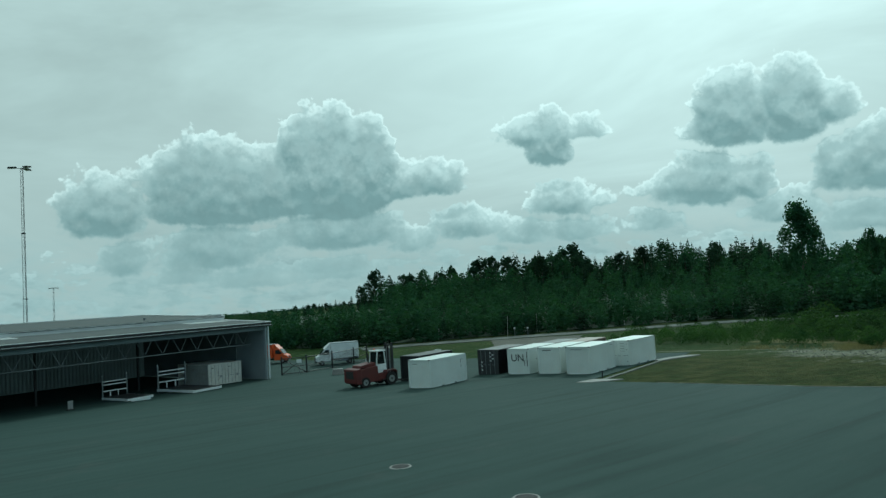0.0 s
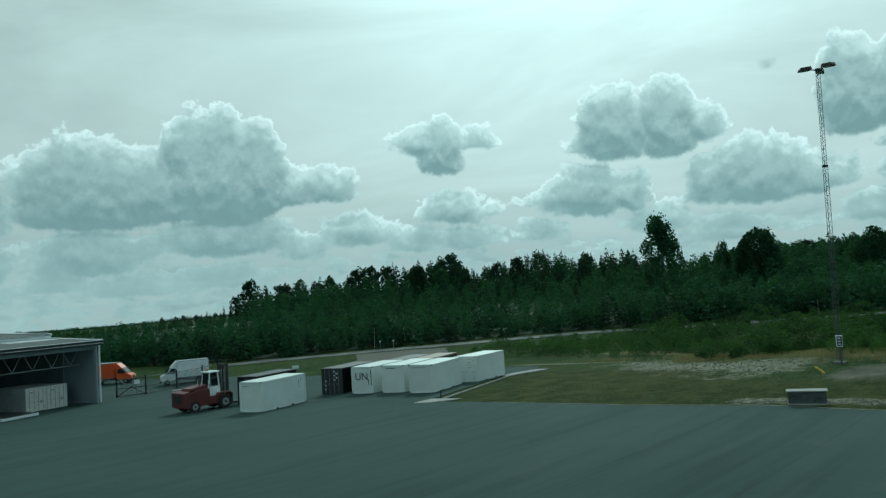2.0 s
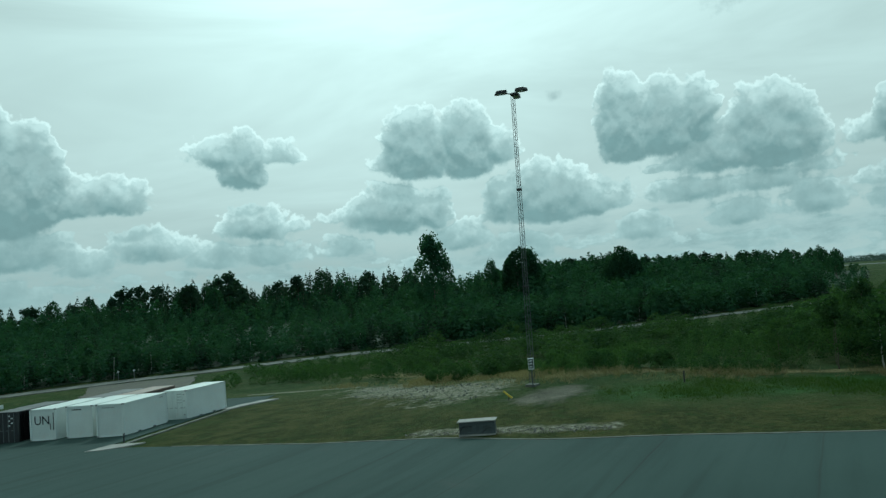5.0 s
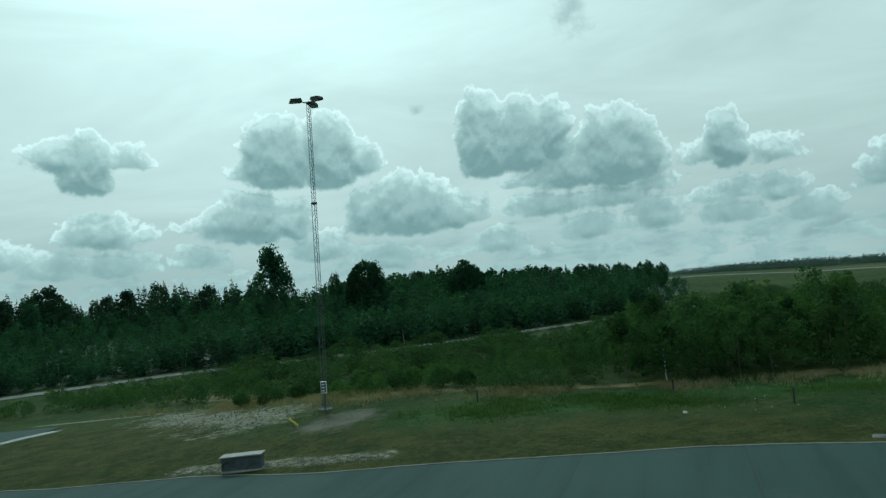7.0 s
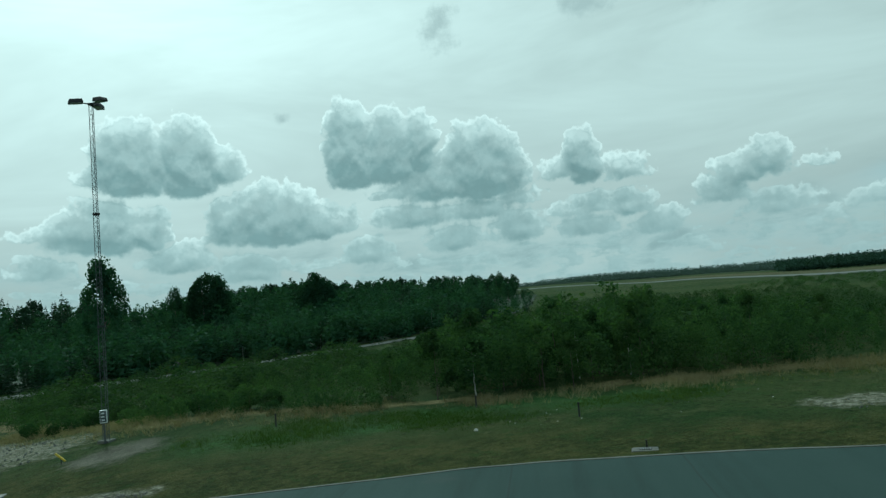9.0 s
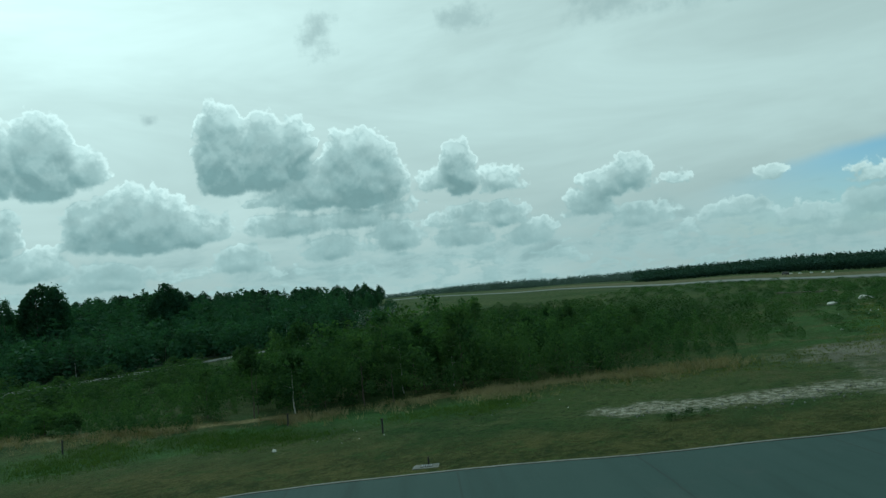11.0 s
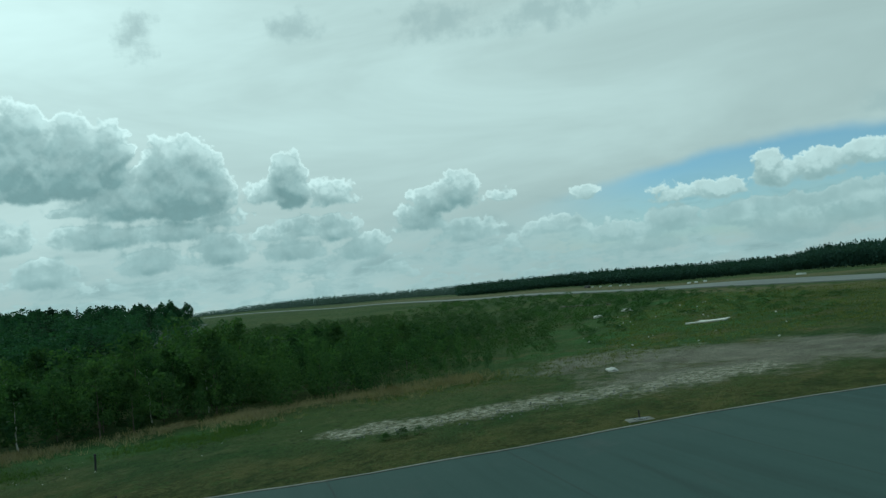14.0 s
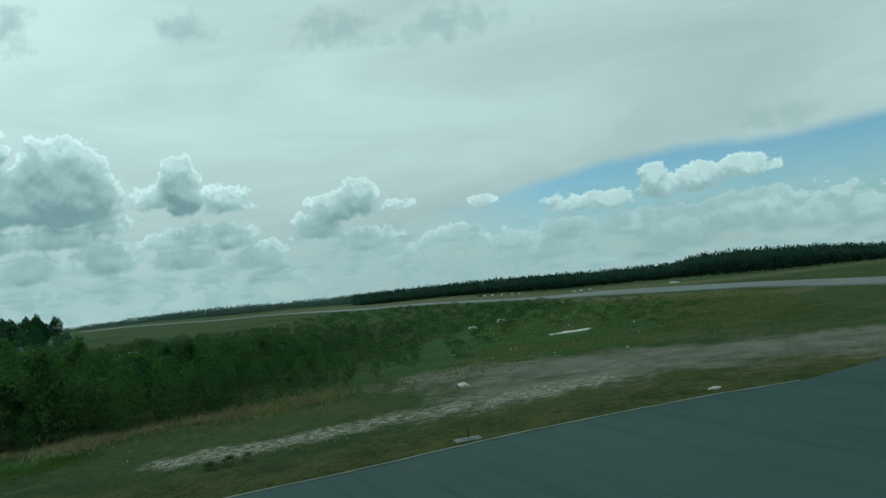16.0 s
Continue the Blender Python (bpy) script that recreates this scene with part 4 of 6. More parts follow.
def make_woods():
    rng = np.random.default_rng(3)
    crowns = [young_crown(rng, 1.0, 0.27, 180, 0.044, 0.03, b) for b in (0.35, 0.42, 0.5, 0.6, 0.4, 0.45)] + [oval_crown(rng, 1.0, 0.30, 180, 0.047, 0.02) for _ in range(4)]
    firs = [spruce_crown(rng, 1.0, 0.19, 200, 0.044) for _ in range(4)]
    spots, dark = [], []
    front = spread_in(WOODS_EDGE, 700, 2.1, rng)
    for x, y in front + spread_in(WOODS, 1650, 3.0, rng):
        d = math.hypot(x - 10, y - 4)
        az = math.degrees(math.atan2(10 - x, y - 4))
        # young growth near the track, taller behind, never above the skyline
        e = skyline_height(az) if -52.2 < az < 13 else -0.5
        top = 8.4 + d * math.tan(radians(min(e - (0.75 if az > -27 else 0.3), (-1.75 + 0.95 * min(1.0, max(0.0, (-14 - az) / 12))) + max(0.0, d - 134) * 0.030) + rng.normal() * 0.26))
        tall = min(16.0, max(2.6, top - height(x, y)))
        (dark if rng.uniform() < 0.22 else spots).append((x, y, tall, tall * rng.uniform(1.15, 1.8)))
    scatter(crowns, spots, LEAF_DARK, "woods", "dense young birch wood behind the track", "woods")
    scatter(firs, dark, NEEDLE, "conifer_woods", "dark spruces among the birches", "woods")
    # stems at the edge of the wood
    bm = bmesh.new()
    for x, y in spread_in([(-8, 136), (38, 136), (68, 126), (94, 113), (114, 104), (150, 102), (150, 106), (116, 110), (70, 132), (38, 142), (-8, 141)], 12, 3.0, rng):
        z = height(x, y)
        rod(bm, (x, y, z - 0.1), (x + rng.normal() * 0.2, y, z + rng.uniform(2.2, 3.8)), 0.05, 6, 0.02)
    ob = new("birch_stems", mesh_of(bm, "birch_stems", BIRCH))
    tagged(ob, "thin white birch stems along the wood's edge", "tree stems", kind="stuff")


def belt_height(x, y):
    """Young growth: low by the mast, tallest in the middle, low again out on the field."""
    d = math.hypot(x - 24, y - 2)
    az = math.degrees(math.atan2(24 - x, y - 2))
    if az > -38:
        return 2.7 * (0.55 + 0.75 * max(0.0, noise.noise((x * 0.11, y * 0.11, 4.0)) + 0.35))
    if az > -62:
        return (2.6 + 2.6 * min(1.0, (-38 - az) / 8)) * (1 if d < 62 else max(0.3, 1 - (d - 62) / 85))
    return max(1.3, 4.6 - (-62 - az) * 0.16) * (1 if d < 60 else max(0.32, 1 - (d - 60) / 110))


def make_belt():
    rng = np.random.default_rng(8)
    near = [birch_crown(rng, 1.0, 0.28, 620, 0.022, 0.02, 22, 0.2) for _ in range(3)] + [young_crown(rng, 1.0, 0.26, 620, 0.022, 0.03, 0.45) for _ in range(4)] + [oval_crown(rng, 1.0, 0.32, 600, 0.023, 0.02, 0.3) for _ in range(3)]
    away = [oval_crown(rng, 1.0, 0.38, 210, 0.037, 0.02, 0.3) for _ in range(6)]
    spots, tall_ones = [], []
    places = [p for p in spread_in(BELT, 5200, 1.45, rng) if noise.noise((p[0] * 0.13, p[1] * 0.13, 2.0)) > (-0.3 if math.atan2(p[0] - 24, p[1] - 2) < 0.75 else -0.5) and (p[1] < 96 or rng.uniform() < 0.8)]
    places = [p for p in places if math.hypot(p[0] - 24, p[1] - 2) < 70 or rng.uniform() < 0.72]
    for x, y in places[:4600]:
        far = math.hypot(x - 24, y - 2) > 70
        hgt = belt_height(x, y) * (0.45 + 0.75 * rng.uniform() ** 0.8) * (1.0 + 0.45 * noise.noise((x * 0.2, y * 0.2, 12.0)))
        if hgt < 0.65:
            continue
        spots.append((x, y, hgt, hgt * rng.uniform(0.9, 1.35) * (1.7 if far else 1.0)))
        if hgt > 3.6 and math.hypot(x - 24, y - 2) < 62 and len(tall_ones) < 24:
            tall_ones.append(spots.pop())
    close = [q for q in spots if math.hypot(q[0] - 24, q[1] - 2) < 62]
    scatter(near, close, LEAF, "young_birches", "dense young birch and willow growth by the verge", "young trees")
    scatter(away, [q for q in spots if q not in set(close)], LEAF, "young_birches", "dense young birch and willow growth on the field", "young trees")
    young = [card_mesh("crown", birch_crown(rng, 5.0, 1.25, 1300, 0.11, 0.12), LEAF) for _ in range(4)]
    stems = [trunk_mesh(rng, 5.0, 0.045, 8, BARK, 0.2) for _ in range(3)]
    for x, y, s, _ in tall_ones:
        plant_tree("young_birch", stems[rng.integers(3)], young[rng.integers(4)], x, y, s / 5, "slim young birch at the edge of the thicket", "young birches", rng)
    white = trunk_mesh(rng, 5.0, 0.060, 6, BIRCH, 0.3)
    for x, y, s in ((60.2, 37.2, 4.4), (66.9, 33.0, 4.6), (69.2, 30.1, 4.2)):
        plant_tree("young_birch", white, young[rng.integers(4)], x, y, s / 5, "young birch with a white stem at the thicket's edge", "young birches", rng)
    low = [oval_crown(rng, 1.0, 0.62, 300, 0.048, 0.0, 0.34) for _ in range(4)]
    scrub = []
    for x, y in spread_in(SHRUBS, 130, 1.6, rng):
        s = rng.uniform(0.9, 2.1)
        scrub.append((x, y, s, s))
    for x, y in spread_in([(41, 52), (48, 45), (55, 40), (58, 40), (52, 50), (48, 58)], 40, 1.2, rng):
        s = rng.uniform(0.7, 1.8)
        scrub.append((x, y, s, s))
    for x, y in spread_in([(84, 6), (110, 13), (150, 30), (170, 20), (140, -2), (110, 4)], 150, 2.2, rng):
        s = rng.uniform(0.3, 1.2)
        scrub.append((x, y, s, s * 1.6))
    for x, y in spread_in([(96, -12), (112, -16), (150, -8), (140, 4), (108, 2)], 60, 2.4, rng):
        s = rng.uniform(0.25, 0.75)
        scrub.append((x, y, s, s * 2.2))
    for x, y in spread_in([(108, 15), (152, 33), (172, 66), (225, 72), (210, 38), (160, 6), (128, 4)], 230, 2.6, rng):
        s = rng.uniform(0.4, 1.3)
        scrub.append((x, y, s, s * 2.0))
    for x, y in spread_in([(24, 112), (34, 108), (52, 113), (66, 109), (80, 102), (78, 97), (62, 103), (48, 103), (32, 98), (24, 104)], 55, 2.2, rng):
        s = rng.uniform(1.0, 2.6)
        scrub.append((x, y, s, s * 1.1))
    scatter(low, scrub, LEAF, "scrub", "low leafy scrub on the rough grass", "scrub")
    shrub = [card_mesh("leaves", oval_crown(rng, 1.0, 0.62, 900, 0.050, 0.0, 0.34, 0.2), LEAF) for _ in range(3)]
    stem = trunk_mesh(rng, 0.8, 0.03, 4, BARK, 0.1)
    for x, y in spread_in([(42, 58), (46.5, 50), (52, 46), (50, 52), (46.5, 62), (42.5, 74), (40.5, 72)], 18, 2.2, rng):
        s = rng.uniform(0.9, 2.0)
        b = tagged(new("shrub"), "rounded dark green willow shrub above dry grass", "shrub", "shrubs on the rough grass")
        new("leaves", shrub[rng.integers(3)]).parent = b
        new("stem", stem).parent = b
        b.matrix_basis = Matrix.LocRotScale((x, y, height(x, y) - 0.03), Euler((0, 0, x)), (s * 1.15, s * 1.15, s))
    bush = [card_mesh("leaves", birch_crown(rng, 1.0, 0.6, 620, 0.045, 0.0), LEAF)]
    for x, y, s in ((56.9, 10.4, 0.30), (57.5, 9.8, 0.38), (58.0, 9.2, 0.32), (57.3, 10.6, 0.26)):
        b = tagged(new("weed_bush", bush[0]), "small green weed bush on pale gravel", "bush", "weeds on the gravel")
        b.matrix_basis = Matrix.LocRotScale((x, y, height(x, y)), Euler((0, 0, x)), (s * 1.8, s * 1.8, s))


def tufts(poly, n, tall, mat, name, label, seed, width=0.03, fan=0.35, blades=5, soft=0.8):
    rng = np.random.default_rng(seed)
    xs, ys = [p[0] for p in poly], [p[1] for p in poly]
    out = []
    for _ in range(n * 6):
        x, y = rng.uniform(min(xs), max(xs)), rng.uniform(min(ys), max(ys))
        if not inside(x, y, poly) or noise.noise((x * 0.22, y * 0.22, seed)) < (-0.5 if tall < 0.14 else 0.03 if tall < 0.3 else 0.06):
            continue
        x, y = x + rng.normal() * soft, y + rng.normal() * soft
        z = height(x, y)
        for _ in range(blades):
            w, hgt = rng.uniform(0, 6.28), tall * rng.uniform(0.5, 1.2)
            bx, by = x + rng.normal() * 0.12, y + rng.normal() * 0.12
            tx, ty = bx + math.cos(w) * hgt * fan, by + math.sin(w) * hgt * fan
            sx, sy = -math.sin(w) * width, math.cos(w) * width
            out += [(bx - sx, by - sy, z), (bx + sx, by + sy, z), (tx + sx * 0.3, ty + sy * 0.3, z + hgt), (tx - sx * 0.3, ty - sy * 0.3, z + hgt * 0.97)]
        if len(out) >= n * blades * 4:
            break
    ob = new(name, card_mesh(name, np.array(out), mat))
    return tagged(ob, label, "grass", kind="stuff")


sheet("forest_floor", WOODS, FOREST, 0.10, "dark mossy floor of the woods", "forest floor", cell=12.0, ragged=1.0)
make_skyline()
make_big_trees()
make_woods()
make_belt()
tufts([(37, 86), (44, 75), (46, 62), (44.5, 52), (50, 46), (56, 40.5), (60, 33), (64, 28.5), (61.5, 28), (57, 34), (52, 41), (46.5, 44.5), (41, 47.5), (39, 55), (40, 62), (38, 74), (33, 86)], 4800, 0.36, STRAW, "dry_grass", "tall straw-coloured dry grass along the scrub", 31, 0.012, 0.8, 9, 1.2)
tufts([(66, 26), (71, 19.5), (75, 12.8), (73, 11.5), (69, 17), (64, 24.5)], 900, 0.34, STRAW, "dry_grass", "straw-coloured dry grass along the young trees", 32, 0.012, 0.8, 9, 1.2)
tufts([(40, 42), (46, 43), (53, 38), (58, 31), (62, 26), (66, 20), (62, 19), (56, 25), (50, 32), (44, 37)], 3600, 0.15, BLADE, "green_grass", "lush uncut green grass on the verge", 33, 0.014, 0.5, 6)
tufts([(64, 22), (76, 9), (84, 5), (110, 8), (140, 0), (120, -24), (86, -22), (82, -4), (72, 6)], 8000, 0.13, FIELD, "field_grass", "rough green field grass", 35, 0.018, 0.7, 5)


def far_hills():
    """Wooded rises on the horizon."""
    rng = np.random.default_rng(44)
    crowns = [oval_crown(rng, 1.0, 0.62, 100, 0.075, 0.0, 0.3, 0.1) for _ in range(6)]
    def band(nodes, dist, step, rows, name, label):
        spots = []
        a0, a1 = nodes[0][0], nodes[-1][0]
        az = a0
        while az > a1:
            e = next(p[1] + (q[1] - p[1]) * (p[0] - az) / (p[0] - q[0]) for p, q in zip(nodes, nodes[1:]) if p[0] >= az >= q[0])
            for k in range(rows):
                d = dist * (0.92 + 0.16 * k / rows)
                x, y = from_bearing(az + rng.uniform(-step, step), d, 28.0, -5.0)
                tall = max(3.0, 8.3 + d * math.tan(radians(e - 0.13 * (rows - 1 - k) + rng.normal() * 0.035 + 0.05 * noise.noise((az * 1.7, k * 0.6, 5.0)))) - height(x, y))
                spots.append((x, y, tall, (10.0 if dist < 1000 else 14.0) * rng.uniform(0.8, 1.4)))
            az -= step
        # the farthest band takes the stronger haze tint
        scatter(crowns, spots, HAZED_HILLS if dist > 1000 else HAZED_FARWOOD, name, label, "far woods")
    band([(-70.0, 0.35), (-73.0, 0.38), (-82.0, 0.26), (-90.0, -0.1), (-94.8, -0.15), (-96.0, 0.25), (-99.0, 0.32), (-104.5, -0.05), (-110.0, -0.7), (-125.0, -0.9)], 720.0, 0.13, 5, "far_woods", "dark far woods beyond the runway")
    band([(-45.0, 0.25), (-52.0, 0.48), (-56.0, 0.66), (-61.0, 0.60), (-64.0, 0.40), (-72.0, 0.34)], 1900.0, 0.13, 5, "far_woods", "hazy wooded hills on the horizon")
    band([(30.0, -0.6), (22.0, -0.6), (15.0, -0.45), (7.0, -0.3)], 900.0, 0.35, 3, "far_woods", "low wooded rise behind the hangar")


far_hills()


# ---------------------------------------------------------------- containers
LONG = 55.0                     # the way the containers and the hangar lie, degrees from +x


def corrugated(length, tall, pitch=0.28, deep=0.036):
    """A pressed sheet in the x-z plane, its folds standing up."""
    bm = bmesh.new()
    xs, n = [], max(1, round(length / pitch))
    p = length / n
    for k in range(n):
        for f, d in ((0.0, 0), (0.26, 0), (0.5, 1), (0.76, 1)):
            xs.append(((k + f) * p, d * deep))
    xs.append((length, 0.0))
    low = [bm.verts.new((x, y, 0)) for x, y in xs]
    top = [bm.verts.new((x, y, tall)) for x, y in xs]
    for i in range(len(xs) - 1):
        bm.faces.new((low[i], low[i + 1], top[i + 1], top[i]))
    bmesh.ops.solidify(bm, geom=bm.faces[:], thickness=0.004)
    bmesh.ops.recalc_face_normals(bm, faces=bm.faces)
    return bm


def flat_sheet(length, tall):
    """A nearly plain panel with shallow pressed fields."""
    bm = bmesh.new()
    box(bm, (length, 0.03, tall), (length / 2, 0.015, tall / 2), 0.004)
    return bm


def make_container(name, paint, label, group, doors=False, marks=(), smooth=True, size=(6.06, 2.44, 2.59)):
    """A freight container; its near end at x = 0, its near left foot at the origin, the other side towards -y."""
    l, w, t = size
    root = thing(name, label, "container", group)
    sides = flat_sheet if smooth else corrugated
    c = 0.16
    post = part("corner_post", block((c, c, t - 0.24), (0, 0, t / 2), 0.012), paint, root)
    post.matrix_basis = pose(c / 2, -c / 2, 0)
    for x, y in ((c / 2, -w + c / 2), (l - c / 2, -c / 2), (l - c / 2, -w + c / 2)):
        again("corner_post", post, root, pose(x, y, 0))
    cast = part("corner_casting", block((0.178, 0.162, 0.118), (0, 0, 0), 0.014), CASTING if paint is WHITE else paint, root)
    cast.matrix_basis = pose(0.087, -0.079, 0.06)
    for x in (0.087, l - 0.087):
        for y in (-0.079, -w + 0.079):
            for z in (0.06, t - 0.06):
                if (x, y, z) != (0.087, -0.079, 0.06):
                    again("corner_casting", cast, root, pose(x, y, z))
    rail = part("side_rail", block((l - 0.36, 0.09, 0.12), (l / 2, 0, 0), 0.01), paint, root)
    rail.matrix_basis = pose(0, -0.055, 0.08)
    for y, z in ((-w + 0.055, 0.08), (-0.055, t - 0.07), (-w + 0.055, t - 0.07)):
        again("side_rail", rail, root, pose(0, y, z))
    sill = part("end_rail", block((0.10, w - 0.33, 0.13), (0, -w / 2, 0), 0.01), paint, root)
    sill.matrix_basis = pose(0.06, 0, 0.08)
    for x, z in ((0.06, t - 0.075), (l - 0.06, 0.08), (l - 0.06, t - 0.075)):
        again("end_rail", sill, root, pose(x, 0, z))
    wall = part("side_wall", sides(l - 0.30, t - 0.26), paint, root)
    wall.matrix_basis = pose(0.15, -0.065, 0.13)
    again("side_wall", wall, root, pose(l - 0.15, -w + 0.065, 0.13, 0, 0, 180))
    part("roof", block((l - 0.1, w - 0.1, 0.03), (l / 2, -w / 2, t - 0.022), 0.008), paint, root)
    part("floor_panel", block((l - 0.2, w - 0.2, 0.06), (l / 2, -w / 2, 0.17)), DARK, root)
    pocket = part("forklift_pocket", block((0.36, 0.012, 0.11), (0, 0, 0), 0.004), DARK, root, "dark fork pocket")
    pocket.matrix_basis = pose(l / 2 - 1.03, -w - 0.004 + 0.012, 0.085)
    again("forklift_pocket", pocket, root, pose(l / 2 + 1.03, -w - 0.004 + 0.012, 0.085))
    end = part("end_wall", sides(w - 0.30, t - 0.26), paint, root)
    end.matrix_basis = pose(l - 0.065, -w + 0.15, 0.13, 0, 0, 90)
    if not doors:
        again("end_wall", end, root, pose(0.065, -0.15, 0.13, 0, 0, -90))
    else:
        half = (w - 0.34) / 2
        for k in (0, 1):
            leaf = part("door", block((0.045, half - 0.012, t - 0.28), (0, 0, 0), 0.01), paint, root)
            leaf.matrix_basis = pose(0.05, -0.17 - half * (k + 0.5), t / 2)
            for s in (-0.27, 0.27):
                part("locking_bar", bar((-0.05, s, -t / 2 + 0.10), (-0.05, s, t / 2 - 0.10), 0.020), GALV if paint is not WHITE else paint, leaf, "round locking bar")
                part("bar_handle", block((0.03, 0.30, 0.04), (-0.07, s + 0.1, -0.25), 0.006), GALV, leaf)
            for z in (-0.85, -0.25, 0.35, 0.9):
                part("hinge", block((0.03, 0.14, 0.08), (-0.035, (half / 2 - 0.07) * (1 if k == 0 else -1), z), 0.008), CASTING if paint is WHITE else paint, leaf)
    for m_size, at, mat in marks:
        part("marking", block(m_size, at), mat, root, "painted code panel")
    return root


def lettering(text, size, mat, parent, m, name="lettering"):
    c = bpy.data.curves.new(name, "FONT")
    c.body, c.size, c.extrude, c.align_x, c.align_y = text, size, 0.003, "CENTER", "CENTER"
    ob = bpy.data.objects.new(name, c)
    scene.collection.objects.link(ob)
    me = bpy.data.meshes.new_from_object(ob.evaluated_get(bpy.context.evaluated_depsgraph_get()))
    scene.collection.objects.unlink(ob)
    bpy.data.objects.remove(ob)
    me.materials.clear()
    me.materials.append(mat)
    out = new(name, me)
    out.parent, out.matrix_basis = parent, m
    return out


END_FACE = (90, 0, -90)          # turns lettering to stand on the near end


def make_containers():
    row = "containers standing in a row"
    side_marks = [((0.07, 0.006, 0.30), (5.05, -2.446, 1.95), INK), ((0.07, 0.006, 0.18), (5.05, -2.446, 1.50), INK), ((0.12, 0.006, 0.10), (5.35, -2.446, 2.12), INK)]
    top_bar = [((0.006, 0.9, 0.07), (0.028, -1.0, 2.28), INK)]
    a = make_container("container", WHITE, "white freight container standing alone on asphalt", "", marks=side_marks + [((0.006, 0.55, 0.06), (0.028, -0.75, 2.2), CASTING)])
    put(a, -3.75, 66.9, LONG, 0.05)
    b = make_container("container", NAVY, "dark brown-black container close behind the red forklift", "", smooth=False)
    put(b, -5.0, 75.2, LONG, 0.05)
    c = make_container("container", NAVY, "black container with barred doors and white code marks", row, doors=True, smooth=False,
                       marks=[((0.006, 0.22, 0.10), (-0.004, -1.55 - 0.28 * (k % 2), 2.25 - 0.2 * k), TRIM) for k in range(5)] + [((0.006, 0.14, 0.14), (-0.004, -0.5, 1.3 - 0.4 * k), TRIM) for k in range(3)])
    put(c, 3.05, 75.6, LONG, 0.05)
    d = make_container("container", WHITE, "white container with large black UN lettering", row, marks=[((0.006, 0.11, 1.45), (0.026, -2.24, 1.55), INK), ((0.006, 0.07, 0.5), (0.026, -1.92, 1.15), INK), ((0.10, 0.006, 0.10), (1.6, -2.446, 1.4), INK)])
    lettering("UN", 1.02, INK, d, pose(0.024, -1.15, 1.62, *END_FACE))
    put(d, 5.95, 73.3, LONG, 0.05)
    e = make_container("container", WHITE, "plain white container beside its twin", row, marks=top_bar)
    put(e, 8.75, 71.2, LONG, 0.05)
    f = make_container("container", WHITE, "plain white container at the end of the front row", row, marks=[((0.006, 1.1, 0.05), (0.028, -1.1, 2.3), CASTING), ((0.55, 0.006, 0.05), (5.2, -2.446, 2.3), CASTING)])
    put(f, 11.05, 68.4, LONG, 0.05)
    i = make_container("container", WHITE, "white container with barred doors by the concrete strip", row, doors=True, marks=[((0.006, 0.5, 0.05), (-0.004, -1.7, 2.25 - 0.25 * k), CASTING) for k in range(4)])
    put(i, 16.3, 74.4, LONG - 6, 0.05)
    for x, y, paint, lab in ((9.6, 79.6, NAVY, "black container behind the front row"), (12.3, 77.8, RUSTY, "faded brown container behind the front row")):
        o = make_container("container", paint, lab, row, smooth=paint is WHITE)
        put(o, x, y, LONG, 0.05)


